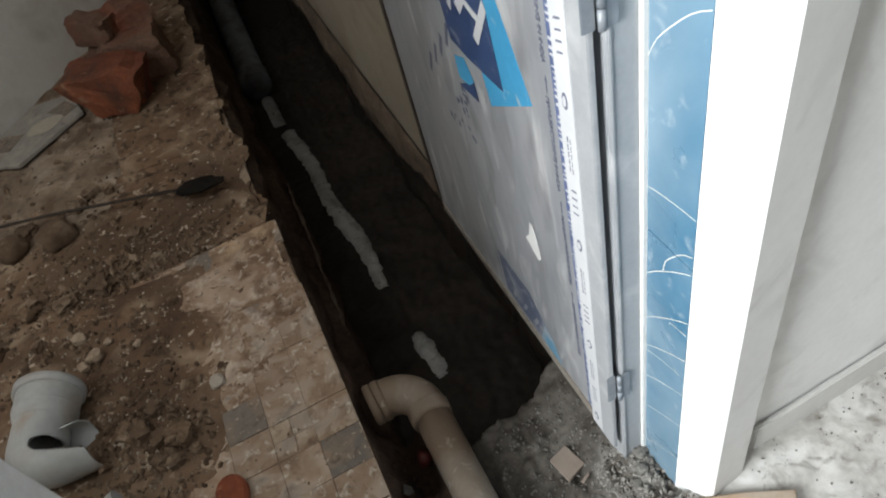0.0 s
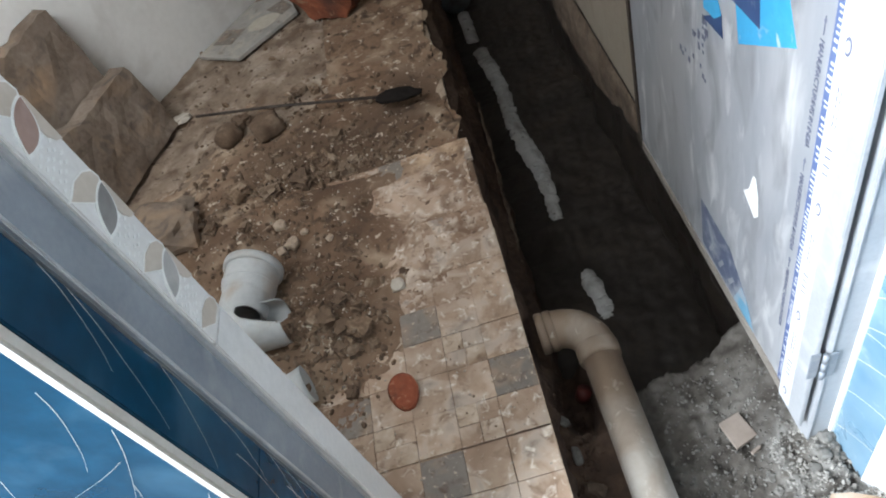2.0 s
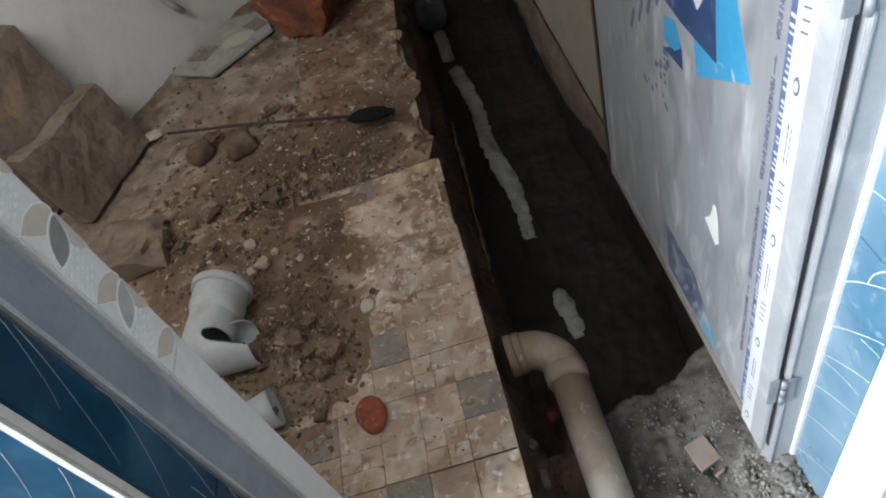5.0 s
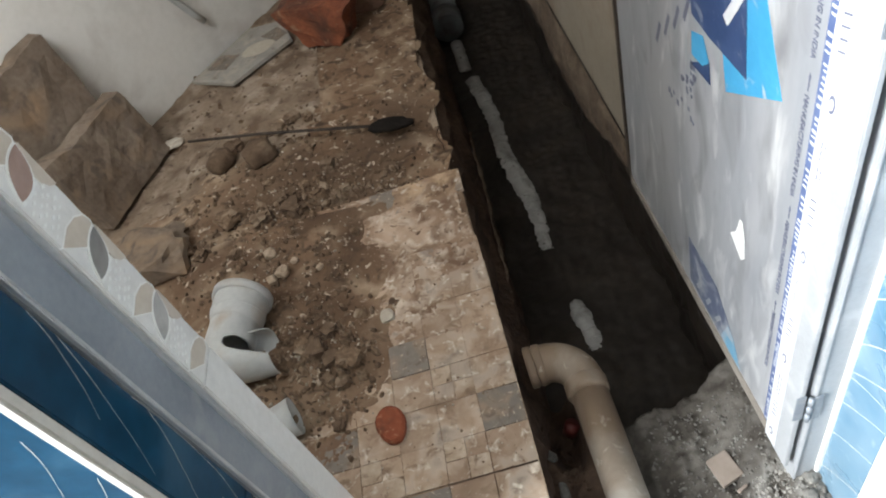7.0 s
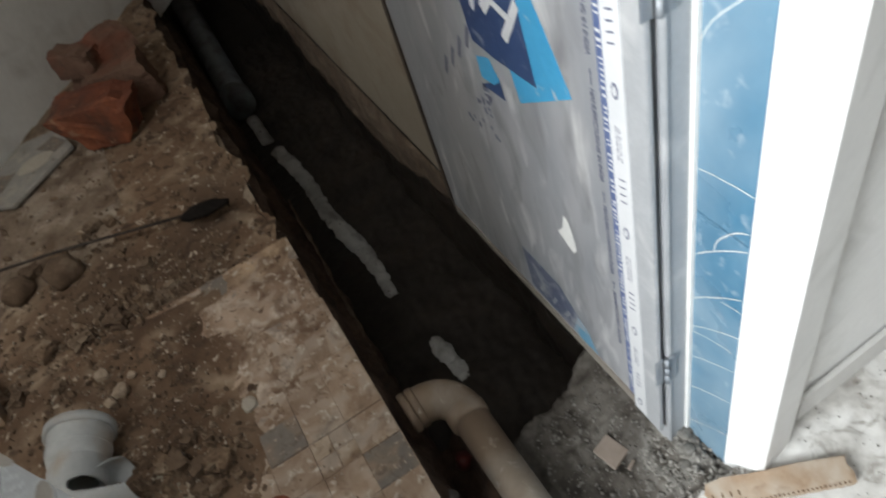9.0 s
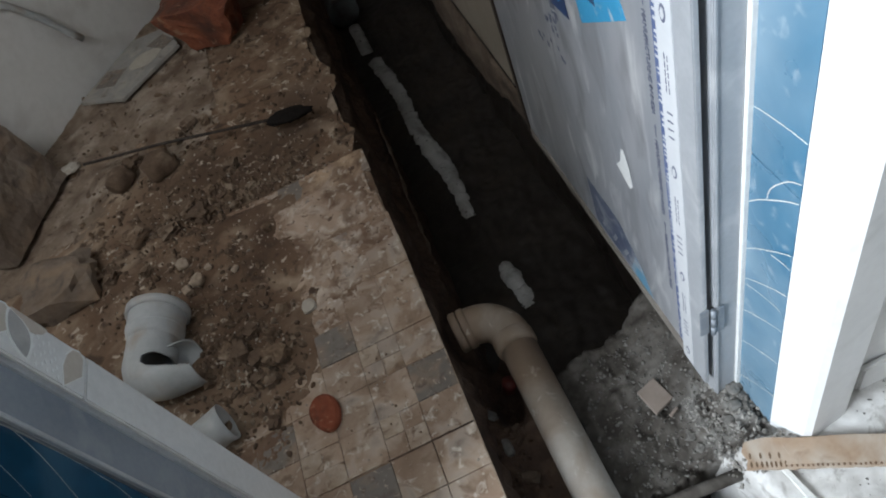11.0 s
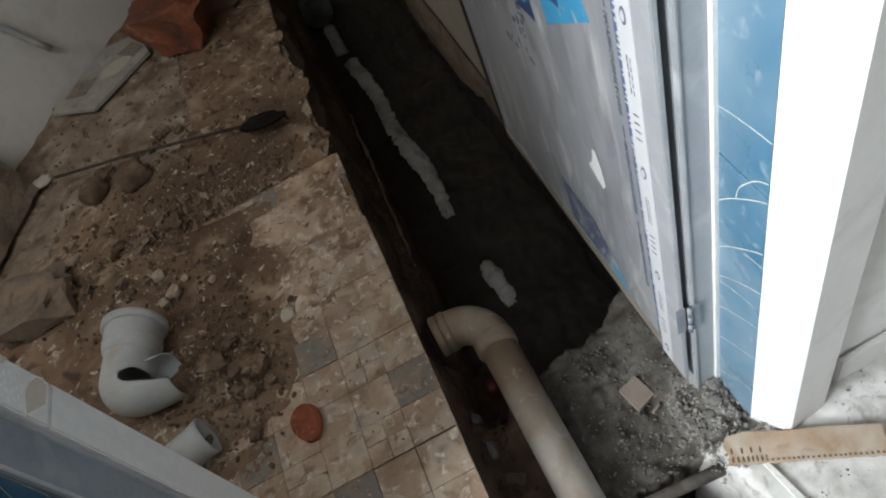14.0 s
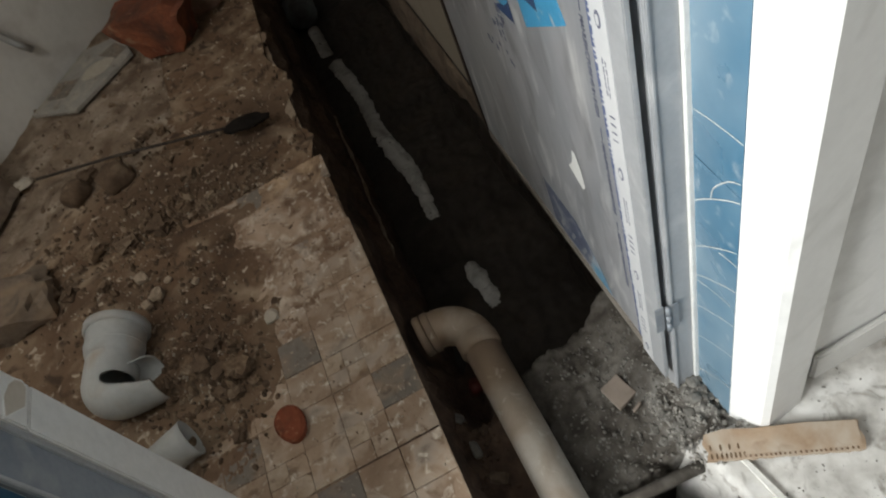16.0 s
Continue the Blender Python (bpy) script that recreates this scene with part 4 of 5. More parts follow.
def loose_bend():
    """A short bend with a socket at one end; the crown of its other mouth is broken out."""
    t = empty("pipe_fitting", (-0.66, 1.33, 0.02), "broken grey plastic bend fitting lying on the rubble", "pipe fitting")
    zc = 0.088
    start, seam = Vector((-0.672, 1.447, zc + 0.004)), Vector((-0.684, 1.385, zc + 0.004))
    d = (seam - start).normalized()
    corner, mouth = Vector((-0.716, 1.244, zc)), Vector((-0.586, 1.256, zc - 0.024))
    bend_in = seam + 0.028 * d
    line = []
    for k in range(80):
        q = k / 79
        a, b = bend_in.lerp(corner, min(1, 1.5 * q)), corner.lerp(mouth, max(0, (q - 0.3) / 0.7))
        w = max(0, min(1, (q - 0.02) / 0.66))
        line.append(a.lerp(b, w * w * (3 - 2 * w)))
    bm = bmesh.new()
    seg, n = 112, len(line)
    outer, inner = [], []
    for k, p in enumerate(line):
        d2 = (line[min(k + 4, n - 1)] - line[max(k - 4, 0)]).normalized()
        front = Vector((d2.y, -d2.x, 0)).normalized()
        for rings, r in ((outer, 0.0655), (inner, 0.0610)):
            rings.append([bm.verts.new(p + r * (Vector((0, 0, 1)) * math.cos(2 * math.pi * j / seg) + front * math.sin(2 * math.pi * j / seg))) for j in range(seg)])

    def gone(k, j):
        s2 = (k / (n - 1) - 0.26) / 0.74
        angle = 360 * ((j + 0.5) / seg)
        angle = angle - 360 if angle > 180 else angle
        if s2 < 0:
            return False
        lo = -82 + 30 * min(1, 2.2 * s2) - 34 * max(0, (s2 - 0.84) / 0.16) ** 2
        hi = -14 + 64 * s2 + 1.5 * math.sin(11 * s2)
        return lo < angle < hi and s2 > 0.14 * ((angle + 50) / 34) ** 2

    for k in range(n - 1):
        for j in range(seg):
            if gone(k, j):
                continue
            j2 = (j + 1) % seg
            bm.faces.new((outer[k][j], outer[k][j2], outer[k + 1][j2], outer[k + 1][j]))
            bm.faces.new((inner[k][j], inner[k + 1][j], inner[k + 1][j2], inner[k][j2]))
            for kk, jj, u, v in ((k, j - 1, (k, j), (k + 1, j)), (k, j + 1, (k + 1, j2), (k, j2)), (k + 1, j, (k + 1, j), (k + 1, j2)), (k - 1, j, (k, j2), (k, j))):
                if kk < 0 or kk > n - 2 or gone(kk, jj % seg):
                    bm.faces.new((outer[u[0]][u[1]], outer[v[0]][v[1]], inner[v[0]][v[1]], inner[u[0]][u[1]]))
    bmesh.ops.delete(bm, geom=[v for v in bm.verts if not v.link_faces], context="VERTS")
    part("body", bm, "pvc", t, smooth=True)
    at = lambda x: start + d * x
    part("socket", tube([at(0.004), at(0.008), at(0.072), at(0.084), at(0.098)], [0.0735, 0.0745, 0.0735, 0.0700, 0.0650], 48, 0.0045), "pvc", t, smooth=True)
    part("seam", tube([at(0.058), at(0.060), at(0.063), at(0.065)], [0.0725, 0.0752, 0.0752, 0.0725], 48), "pvc", t, smooth=True)
    part("rim", tube([at(-0.008), at(-0.006), at(0.012), at(0.015)], [0.0775, 0.0830, 0.0830, 0.0770], 48, 0.008), "pvc", t, smooth=True)
    return t


loose_bend()
cp = empty("pipe_piece", (-0.5, 0.99, 0.0), "short cut piece of grey plastic pipe", "pipe fitting")
part("tube", tube([(-0.655, 1.022, 0.046), (-0.556, 1.050, 0.048), (-0.537, 1.055, 0.048)], [0.044, 0.046, 0.049], 40, 0.004), "pvc", cp, smooth=True)

# ================= rubble, stones, bricks =================
def stone_slab(name, a, b, height, thick, lean, seed, label, material="stone"):
    """A rough stone plate standing on its edge from a to b, leaning back."""
    a, b = Vector((*a, 0)), Vector((*b, 0))
    u = (b - a).normalized()
    back = Vector((-u.y, u.x, 0))
    bm = bmesh.new()
    n, h, q = 14, 10, 3
    grid = {}
    w = (b - a).length
    for i in range(n + 1):
        for j in range(h + 1):
            for k in range(q + 1):
                if 0 < i < n and 0 < j < h and 0 < k < q:
                    continue
                s, t, d = i / n, j / h, k / q
                chip = 0.05 * nz(s * 2, seed, 1.5) * height * 4 * (t > 0.6) * (t - 0.6)
                p = a + u * (w * (s + 0.03 * nz(t, seed, 2.5) * (abs(s - 0.5) * 2))) + Vector((0, 0, height * t + chip + 0.005)) + back * (lean * t + thick * d)
                p += back * (0.010 * nz(s * w * 9 + seed, t * 3, 1.2, d)) + Vector((0, 0, 0.006 * nz(s * 5, d * 3, 1.0, seed)))
                grid[i, j, k] = bm.verts.new(p)

    def quad(*ids):
        if all(g in grid for g in ids):
            bm.faces.new([grid[g] for g in ids])

    for i in range(n):
        for j in range(h):
            for k in (0, q):
                quad((i, j, k), (i + 1, j, k), (i + 1, j + 1, k), (i, j + 1, k))
    for i in range(n):
        for k in range(q):
            for j in (0, h):
                quad((i, j, k), (i + 1, j, k), (i + 1, j, k + 1), (i, j, k + 1))
    for j in range(h):
        for k in range(q):
            for i in (0, n):
                quad((i, j, k), (i, j + 1, k), (i, j + 1, k + 1), (i, j, k + 1))
    return tagged(part(name, bm, material), label, "stone", "stones by the wall")


stone_slab("stone_slab", (-1.25, 2.06), (-1.075, 2.45), 0.285, 0.075, 0.05, 1, "rough brown stone slab leaning upright on its edge")
stone_slab("stone_slab", (-1.52, 2.05), (-1.20, 2.48), 0.54, 0.08, 0.03, 5, "tall rough brown stone slab leaning on the wall")
lr = part("rubble_stone", rock((-1.03, 1.80, 0.045), (0.30, 0.27, 0.15), 3, rough=0.5, sub=3), "stone")
tagged(lr, "low flat broken stone lying in the dirt", "stone", "stones by the wall")

rs = part("terracotta_piece", prism([(0.037 * math.cos(a) * (1 + 0.08 * math.sin(3 * a)), 0.050 * math.sin(a)) for a in [k * math.pi / 5 for k in range(10)]], 0.026, pose(-0.312, 0.975, 0.027, 4, -3, 10), 0.006), "terracotta")
tagged(rs, "small red terracotta fragment on the tiles", "fragment")


def clay_block(place, size, turn, seed, label, material="brick_dusty", keel=0.0):
    """A broken clay block; keel narrows it towards its foot."""
    bm = box([-q / 2 for q in size], [q / 2 for q in size])
    bmesh.ops.subdivide_edges(bm, edges=bm.edges[:], cuts=7, use_grid_fill=True)
    for v in bm.verts:
        d = Vector((nz(v.co.y * 6, v.co.z * 6, 1, seed), nz(v.co.x * 6, v.co.z * 6, 1, seed + 3), nz(v.co.x * 6, v.co.y * 6, 1, seed + 7)))
        low = 0.5 - v.co.z / size[2]
        v.co.x *= 1 - keel * low
        v.co.y *= 1 - 0.6 * keel * low
        v.co += 0.035 * d * (0.3 + abs(v.co.x) / size[0]) + 0.006 * Vector((nz(v.co.y, v.co.z, 30, seed), nz(v.co.x, v.co.z, 30, seed), nz(v.co.x, v.co.y, 30, seed)))
        if v.co.x * (1 if seed % 2 else -1) > size[0] * 0.3:
            v.co.z *= 0.75
    bmesh.ops.transform(bm, matrix=pose(*place, *turn), verts=bm.verts)
    return tagged(part("clay_brick", bm, material), label, "brick", "broken bricks")


clay_block((-0.375, 2.90, 0.095), (0.33, 0.20, 0.19), (0, 0, -24), 1, "broken orange-red clay brick narrowing to its foot", "brick", 0.42)
clay_block((-0.27, 3.10, 0.10), (0.28, 0.17, 0.19), (4, 0, -8), 2, "dusty broken clay brick behind another")
clay_block((-0.355, 3.12, 0.245), (0.15, 0.12, 0.11), (0, 6, -22), 3, "small dusty clay brick piece on top of the pile")
clay_block((-0.215, 3.20, 0.235), (0.16, 0.12, 0.09), (0, -5, 20), 4, "small dusty clay brick piece on top of the pile")

# a broken old floor tile lying at the wall
hx = prism([(-1.02, 2.885), (-0.822, 2.752), (-0.553, 2.965), (-0.60, 3.16), (-0.77, 3.19)], 0.018, Matrix.Translation((0, 0, 0.022)), 0.002)
ht = empty("broken_tile", (-0.8, 2.95, 0.0), "broken patterned grey floor tile lying by the wall", "tile")
part("tile_body", hx, "old_tile", ht)
part("dark_square", prism([(-0.95, 2.93), (-0.86, 2.88), (-0.80, 2.97), (-0.89, 3.02)], 0.001, Matrix.Translation((0, 0, 0.0235))), "tile_grey", ht)
part("dark_square", prism([(-0.70, 3.07), (-0.625, 2.98), (-0.57, 3.02), (-0.62, 3.11)], 0.001, Matrix.Translation((0, 0, 0.0235))), "tile_grey", ht)
part("pale_spot", prism([(-0.71 + 0.075 * math.cos(a) * (1 + 0.15 * math.sin(2 * a)), 2.97 + 0.055 * math.sin(a)) for a in [k * math.pi / 9 for k in range(18)]], 0.001, Matrix.Translation((0, 0, 0.0245))), "spot", ht)

# thin tool on the floor
tool = empty("hand_tool", (-0.4, 2.2, 0.03), "thin metal rod with a dark paddle-shaped head on the rubble", "tool")
part("rod", tube([(-0.955, 2.36, 0.062), (-0.65, 2.255, 0.060), (-0.25, 2.12, 0.036)], 0.0055, 10), "rod", tool, smooth=True)
head = bmesh.new()
bmesh.ops.create_uvsphere(head, u_segments=24, v_segments=12, radius=1)
for v in head.verts:
    x, y, z = v.co
    k = 1 + 0.16 * nz(x * 3, y * 3 + z, 2, 4)
    v.co = Vector((0.082 * x * k, 0.036 * y * k * (1 - 0.25 * x), 0.016 * z * k + 0.003 * nz(x * 4, y * 4, 2)))
bmesh.ops.transform(head, matrix=pose(-0.18, 2.097, 0.034, 0, 0, -16), verts=head.verts)
part("head", head, "black", tool, "dark paddle-shaped head", smooth=True)

# a pale pipe end leaning on the far wall
pr = tube([(-0.885, 3.045, 0.185), (-0.905, 3.02, 0.24), (-0.935, 2.985, 0.34), (-0.985, 2.925, 0.46), (-1.06, 2.83, 0.56)], 0.015, 14, 0.003)
tagged(part("conduit_pipe", pr, "pvc", smooth=True), "thin pale conduit leaning on the plastered wall", "pipe")

# stones lying in the dirt
rng = random.Random(7)
BIG = [(-0.838, 2.235, 0.105), (-0.684, 2.205, 0.12), (-0.80, 2.33, 0.09), (-0.70, 2.33, 0.08), (-0.62, 2.34, 0.09), (-0.56, 2.38, 0.075), (-0.50, 2.36, 0.06), (-0.433, 2.045, 0.08), (-0.549, 1.853, 0.10), (-0.781, 1.88, 0.10),
       (-0.665, 1.85, 0.085), (-0.60, 1.93, 0.055), (-0.47, 1.90, 0.06), (-0.41, 1.86, 0.06), (-0.38, 1.90, 0.045), (-0.52, 1.97, 0.05), (-0.93, 1.78, 0.09), (-0.86, 1.74, 0.06), (-0.398, 1.19, 0.085), (-0.444, 1.205, 0.065),
       (-0.489, 1.245, 0.075), (-0.525, 1.265, 0.06), (-0.42, 1.13, 0.05), (-0.46, 1.15, 0.045), (-0.37, 1.14, 0.04), (-0.45, 1.30, 0.05), (-0.44, 1.02, 0.045), (-0.66, 2.05, 0.045), (-0.74, 1.70, 0.05)]
for k, (x, y, s) in enumerate(BIG):
    s *= 1.0 if k < 2 else 0.85
    ob = part("rubble_stone", rock((x, y, max(dirt_z(x, y), 0 if y < STEP_Y else -1) + s * (0.30 if k < 2 else 0.2)), (s * 1.1, s * (0.75 + 0.3 * rng.random()), s * (0.85 if k < 2 else 0.7)), k + 10, rough=0.22 if k < 2 else 0.9, sub=3, turn=rng.random() * 6), "clod" if k < 2 or k % 3 else "rubble", smooth=k < 2)
    tagged(ob, "rounded dusty lump of dark earth beside the tool" if k < 2 else "dusty lump of broken mortar in the dirt", "stone", "lumps of rubble")
for k, (x, y, s) in enumerate(((-0.621, 1.651, 0.045), (-0.578, 1.556, 0.052), (-0.612, 1.535, 0.038), (-0.545, 1.600, 0.028), (-0.47, 1.55, 0.026))):
    ob = part("rubble_stone", rock((x, y, dirt_z(x, y) + 0.3 * s), (s, s * 0.85, s * 0.7), k + 140, rough=0.6, turn=k), "mortar")
    tagged(ob, "pale angular chip of mortar on the dirt", "stone", "lumps of rubble")
fr = part("rubble_stone", rock((-0.289, 1.304, 0.008), (0.045, 0.05, 0.018), 77, rough=0.4), "spot")
tagged(fr, "pale flat chip of stone on the tiles", "stone", "lumps of rubble")
ch = part("rubble_stone", rock((-1.055, 2.47, 0.012), (0.08, 0.06, 0.03), 78, rough=0.7), "spot")
tagged(ch, "pale chip of plaster at the wall", "stone", "lumps of rubble")


def scatter(name, count, where, size, material, seed, label, category, ground):
    rng = random.Random(seed)
    pts, faces = [], []
    base = bmesh.new()
    bmesh.ops.create_icosphere(base, subdivisions=1, radius=0.5)
    bv, bf = [v.co.copy() for v in base.verts], [[v.index for v in fc.verts] for fc in base.faces]
    base.free()
    made = 0
    while made < count:
        x, y = where(rng)
        s = size[0] + (size[1] - size[0]) * rng.random() ** 2.5
        z = ground(x, y) + 0.12 * s
        rot = Euler((rng.random() * 6, rng.random() * 6, rng.random() * 6)).to_matrix()
        sc = (1, 0.6 + 0.4 * rng.random(), 0.4 + 0.4 * rng.random())
        o = len(pts)
        for v in bv:
            k = 0.75 + 0.5 * rng.random()
            pts.append(tuple(Vector((x, y, z)) + rot @ Vector((v.x * sc[0] * s * k, v.y * sc[1] * s * k, v.z * sc[2] * s * k))))
        faces += [[o + i for i in fc] for fc in bf]
        made += 1
    return tagged(mesh_of(name, pts, faces, material, smooth=False), label, category, kind="stuff")


def top_z(x, y):
    return max(dirt_z(x, y), 0.0 if y < STEP_Y else -1)


def in_heap(rng):
    k = rng.random()
    if k < 0.28:
        return min(-0.34 - 0.12 * rng.random(), rng.gauss(-0.64, 0.18)), rng.gauss(1.66, 0.25)
    if k < 0.52:
        return min(-0.03, rng.gauss(-0.46, 0.16)), 1.83 + abs(rng.gauss(0, 0.10))
    if k < 0.74:
        return min(-0.33, rng.gauss(-0.49, 0.08)), rng.gauss(1.23, 0.10)
    return -0.03 - 1.0 * rng.random(), 1.85 + 1.2 * rng.random()


def on_tiles(rng):
    return min(-0.01, -0.75 * rng.random()), 0.5 + 1.4 * rng.random()


scatter("clods", 210, in_heap, (0.016, 0.044), "rubble", 12, "clods of dark earth and mortar on the heap", "rubble", top_z)
scatter("rubble", 3600, in_heap, (0.003, 0.022), "clod", 1, "loose brown rubble and crumbs heaped on the floor", "rubble", top_z)
scatter("plaster_chips", 700, in_heap, (0.002, 0.014), "chips", 2, "pale plaster chips among the rubble", "rubble", top_z)
scatter("hall_grit", 420, lambda r: (0.50 + 0.62 * r.random(), 0.22 + 0.31 * r.random()), (0.0015, 0.007), "grit", 21, "dark grit strewn over the hall floor", "grit", lambda x, y: max(hall_z(x, y), -0.06))
scatter("tile_grit", 900, on_tiles, (0.0015, 0.007), "chips", 3, "small pale grit on the tiles", "grit", top_z)
scatter("floor_crumbs", 500, lambda r: (-0.03 - 0.62 * r.random() ** 1.3, 0.80 + 1.02 * r.random()), (0.002, 0.008), "rubble", 8, "fine brown crumbs trodden over the tiles", "grit", top_z)
scatter("concrete_grit", 1500, lambda r: (0.22 + 0.32 * r.random() ** 0.7, 0.55 + 0.36 * r.random()), (0.002, 0.013), "grit", 5, "grey grit on the broken concrete", "grit", concrete_z)
def by_the_frame(r):
    return 0.415 + 0.18 * r.random(), 0.475 + 0.215 * r.random() ** 0.8


scatter("frame_gravel", 1300, by_the_frame, (0.002, 0.013), "gravel", 15, "pale crumbled cement at the foot of the door frame", "grit", lambda x, y: max(concrete_z(x, y), hall_z(x, y), -0.112))
scatter("earth_crumbs", 200, lambda r: (0.0 + 0.09 * r.random(), 0.45 + 0.55 * r.random()), (0.005, 0.025), "soil", 6, "crumbs of brown earth beside the pipe", "earth", fill_z)

for k, (x, y, z, w) in enumerate(((0.532, 0.668, -0.106, 0.030), (0.528, 0.64, -0.105, 0.024), (0.536, 0.60, -0.100, 0.022), (0.505, 0.655, -0.112, 0.028))):
    part("cement_lump", rock((x, y, z), (w, w * 0.8, w * 0.7), 40 + k, rough=0.8, sub=3), "grit", tiles_r)
for k in range(14):
    x, y = 0.40 + 0.13 * rng.random(), 0.55 + 0.12 * rng.random()
    w = 0.012 + 0.016 * rng.random()
    ob = part("rubble_stone", rock((x, y, concrete_z(x, y) + 0.2 * w), (w * 1.2, w, w * 0.8), 60 + k, rough=0.6, turn=k), "grit")
    tagged(ob, "grey lump of broken cement by the door frame", "stone", "lumps of rubble")

# a crumbling mortar ridge along the dug side, and loose pieces by the pipe
ys = np.linspace(1.5, 2.35, 40)
ridge = tube([(0.045 + 0.03 * (y - 1.5) + 0.012 * nz(y, 0, 8, 2), y, -0.30 + 0.02 * nz(y, 0, 6, 5)) for y in ys], [max(0.002, 0.005 + 0.008 * nz(y, 0, 14, 3)) for y in ys], 8)
part("mortar_ridge", ridge, "band", trench_left, "pale crumbling mortar ridge in the earth")
for k, (x, y, w) in enumerate(((0.03, 0.80, 0.04), (0.045, 0.72, 0.05), (0.02, 0.66, 0.035), (0.05, 0.60, 0.045), (0.02, 0.90, 0.04), (0.06, 0.86, 0.03))):
    ob = part("rubble_stone", rock((x, y, fill_z(x, y) + 0.15 * w), (w * 0.7, w * 1.3, w * 0.6), 90 + k, rough=0.6, turn=k), "band" if k % 2 else "grit")
    tagged(ob, "pale piece of mortar in the earth by the pipe", "stone", "lumps of rubble")

# small things by the door frame
chip = part("tile_chip", prism([(0.353, 0.768), (0.403, 0.783), (0.418, 0.722), (0.366, 0.704)], 0.012, Matrix.Translation((0, 0, -0.158)), 0.001), "tile_back")
tagged(chip, "small square brown tile chip on the concrete", "tile")
chip = part("tile_chip", prism([(0.388, 0.690), (0.412, 0.700), (0.414, 0.694), (0.392, 0.684)], 0.010, Matrix.Translation((0, 0, -0.158)), 0.001), "tile_back")
tagged(chip, "narrow brown sliver of tile on the concrete", "tile")
plank = empty("cardboard_strip", (0.57, 0.463, -0.046), "torn strip of brown corrugated cardboard on the hall floor", "cardboard")
mp = pose(0.574, 0.458, -0.040, 0, 0, -24)
rim = [(-0.138, -0.030)] + [(-0.135 + 0.27 * k / 60, -0.0305 + 0.0022 * nz(k, 0, 0.31, 4)) for k in range(1, 60)] + [(0.135, -0.028), (0.139, -0.008), (0.134, 0.010), (0.138, 0.026), (0.05, 0.030), (-0.05, 0.027), (-0.10, 0.030), (-0.134, 0.022), (-0.141, 0.004), (-0.133, -0.012)]
part("board", prism(rim, 0.008, mp @ Matrix.Translation((0, 0, 0.004)), 0.0), "cardboard", plank)
part("ply", prism([(-0.07, -0.024), (-0.01, -0.0225), (0.05, -0.0240), (0.131, -0.0215), (0.134, 0.024), (0.05, 0.028), (-0.05, 0.025), (-0.068, 0.012), (-0.060, -0.006)], 0.0016, mp @ Matrix.Translation((0, 0, 0.0062))), "cardboard", plank, "torn upper paper layer")
for k in range(30):
    x = -0.128 + 0.0086 * k + 0.0012 * math.sin(7 * k)
    deep = 0.0125 if k < 8 else 0.0052 + 0.001 * math.sin(5 * k)
    for y0 in ((-0.0285,) if k > 7 or k % 2 else (-0.0285, -0.012)):
        part("flute", prism([(x + 0.0021 * math.cos(q * math.pi / 4), y0 + deep / 2 + deep / 2 * math.sin(q * math.pi / 4)) for q in range(8)], 0.0008, mp @ Matrix.Translation((0, 0, 0.0047))), "flute", plank)
edge = part("white_strip", prism([(0.489, 0.478), (0.500, 0.474), (0.520, 0.36), (0.505, 0.36)], 0.008, Matrix.Translation((0, 0, -0.043)), 0.001), "grout")
tagged(edge, "thin white strip lying on the concrete", "strip")
bar_ob = part("pipe_bar", tube([(0.235, 0.525, -0.150), (0.462, 0.508, -0.128)], 0.013, 14), "concrete", smooth=True)
tagged(bar_ob, "cement-grey bar crossing the small pit", "bar")
cap = part("plastic_cap", tube([(0.085, 0.99, -0.30), (0.10, 1.0, -0.27)], 0.02, 14), "red_cap", smooth=True)
tagged(cap, "red plastic cap in the hole under the pipe", "cap")

# ================= floor tiles, piece by piece =================
PITCH = 0.1003
tile_mesh = {}
rng = random.Random(11)


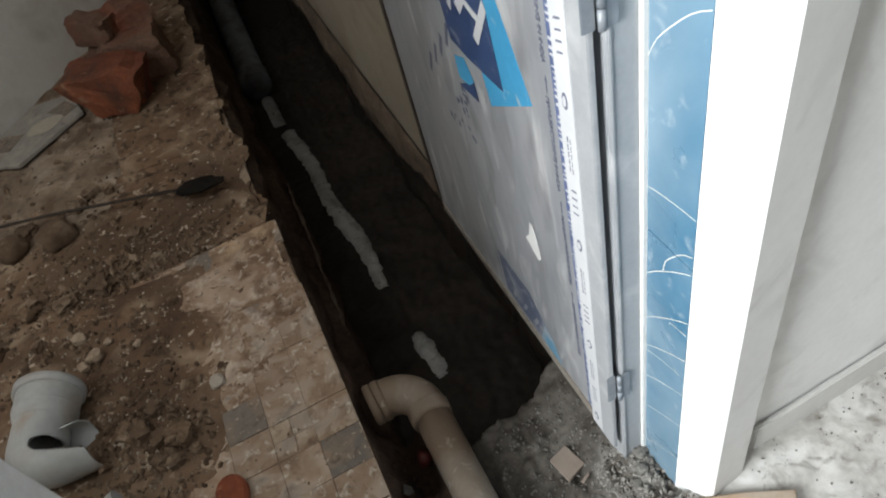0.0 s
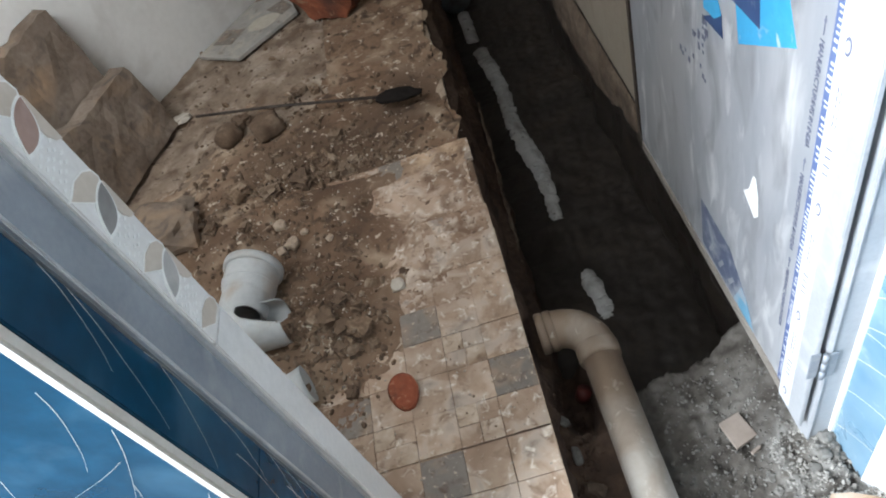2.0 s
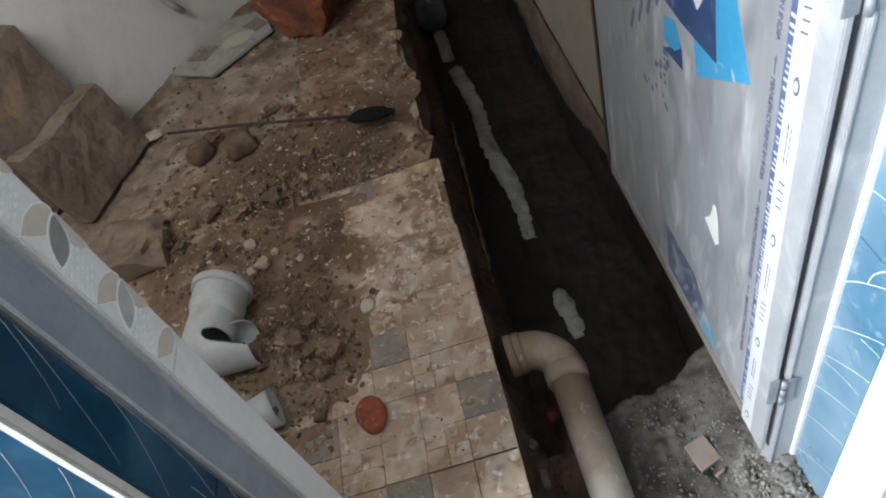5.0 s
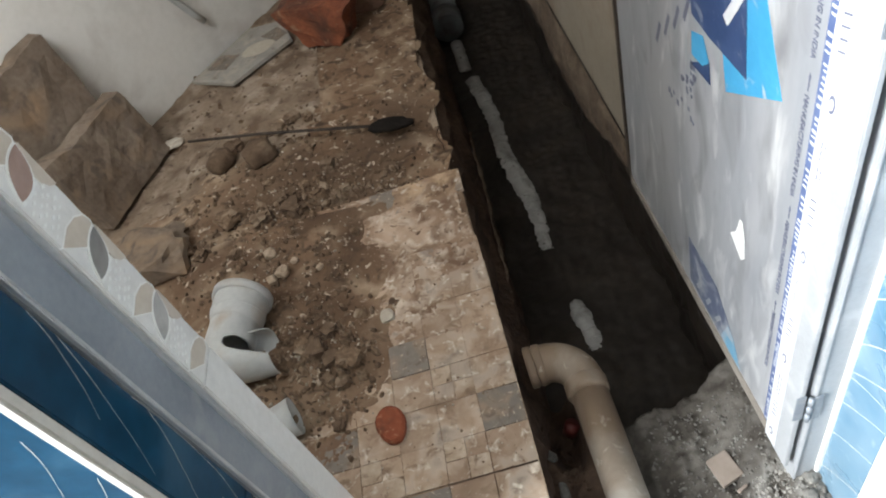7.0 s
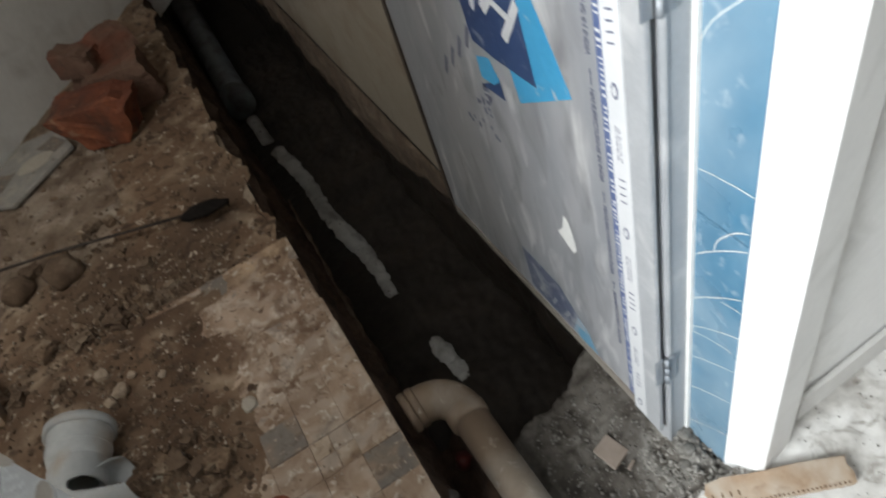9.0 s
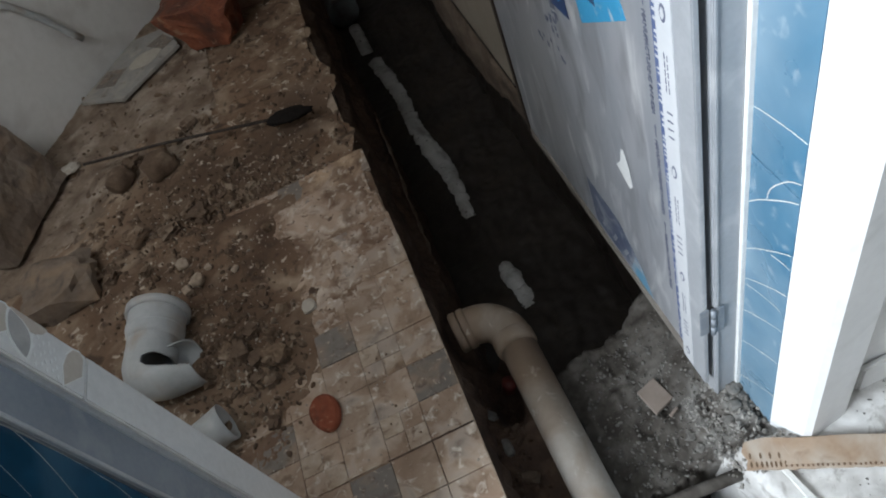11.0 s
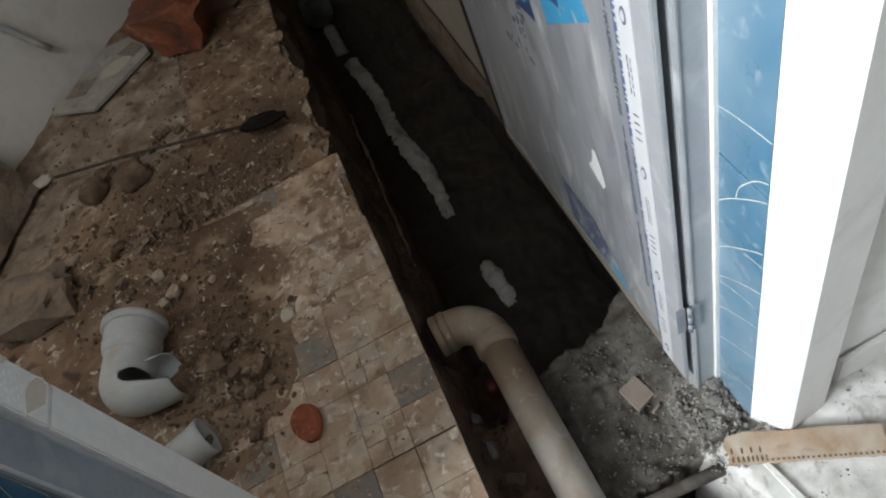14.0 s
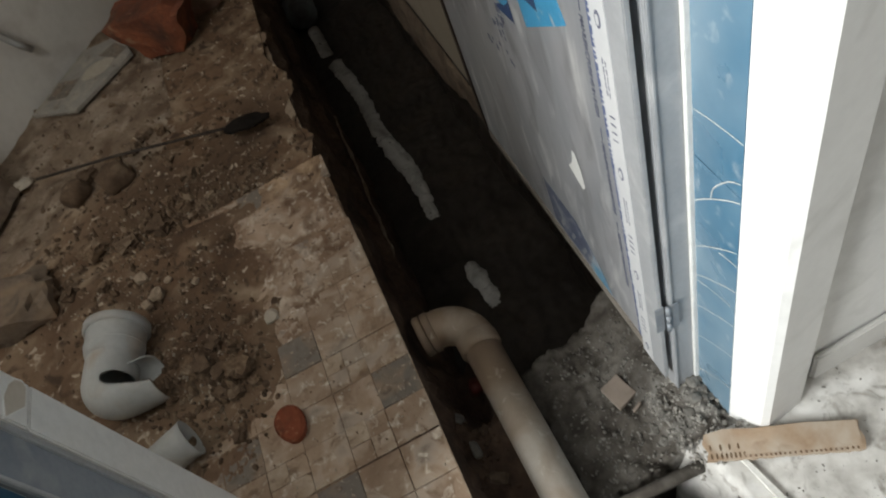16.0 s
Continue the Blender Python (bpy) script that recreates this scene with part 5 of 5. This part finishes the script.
def tile_data(w, h, material):
    key = (w, h, material)
    if key not in tile_mesh:
        bm = box((-w / 2, -h / 2, -0.012), (w / 2, h / 2, 0.0))
        bmesh.ops.bevel(bm, geom=[e for e in bm.edges if all(v.co.z > -0.001 for v in e.verts)], offset=0.0007, segments=1, affect="EDGES")
        me = bpy.data.meshes.new("tile")
        bm.to_mesh(me)
        bm.free()
        me.materials.append(M[material])
        tile_mesh[key] = me
    return tile_mesh[key]


GREY = {(0, 8), (2, 6), (2, 10), (4, 8), (2, 0), (3, 11), (1, 13)}     # column from the trench, row from the broken step
SPLIT = {(1, 9), (1, 7), (0, 12), (3, 9)}
for j in range(13):
    for i in range(8):
        x1, y1 = -i * PITCH, STEP_Y - j * PITCH - (0.003 if j > 9 else 0)
        cells = [(x1 - PITCH / 2, y1 - PITCH / 2, PITCH - 0.0011)]
        if (i, j) in SPLIT:
            q = PITCH / 4
            cells = [(x1 - PITCH / 2 + a * q, y1 - PITCH / 2 + b * q, PITCH / 2 - 0.0011) for a in (-1, 1) for b in (-1, 1)]
        for c, (cx, cy, w) in enumerate(cells):
            wide = w
            if i == 0 and bitten(cy) > 0.004:
                wide = w - round(1.6 * bitten(cy), 3)
                cx -= (w - wide) / 2
            ob = new("tile", tile_data(wide, w, "tile_grey" if (i, j) in GREY else "tile_pale" if len(cells) > 1 and c % 3 else "tile_tan"))
            ob.matrix_world = pose(cx + rng.gauss(0, 0.0005), cy + rng.gauss(0, 0.0005), rng.gauss(0, 0.0008), rng.gauss(0, 0.4), rng.gauss(0, 0.4), rng.gauss(0, 0.3))
            ob.parent = floor

# older plates past the second low step
for cx, cy, w, h, turn in ((-0.235, 2.535, 0.385, 0.285, -5), (-0.20, 2.825, 0.37, 0.28, -4)):
    ob = new("tile", tile_data(w, h, "dirt"))
    ob.matrix_world = pose(cx, cy, -0.006, 0.6, 0.5, turn)
    ob.parent = floor
crack = [(-0.205 + 0.0102 * k, STEP_Y - 10 * PITCH - 0.0012 + 0.0012 * nz(k, 0, 0.4, 1)) for k in range(21)]
part("crack", ribbon(crack, 0.0042, on_plane((0, 0, 0.0012), (1, 0, 0), (0, 1, 0))), "soil", floor, "dark open crack between two rows of tiles")
for k in range(9):
    y0 = STEP_Y - (4 + k) * PITCH
    part("tile_edge", box((-0.0012, y0 - PITCH + 0.002, -0.0065), (0.0012, y0 - 0.002, 0.0008), 0.0005), "tile_pale", floor)
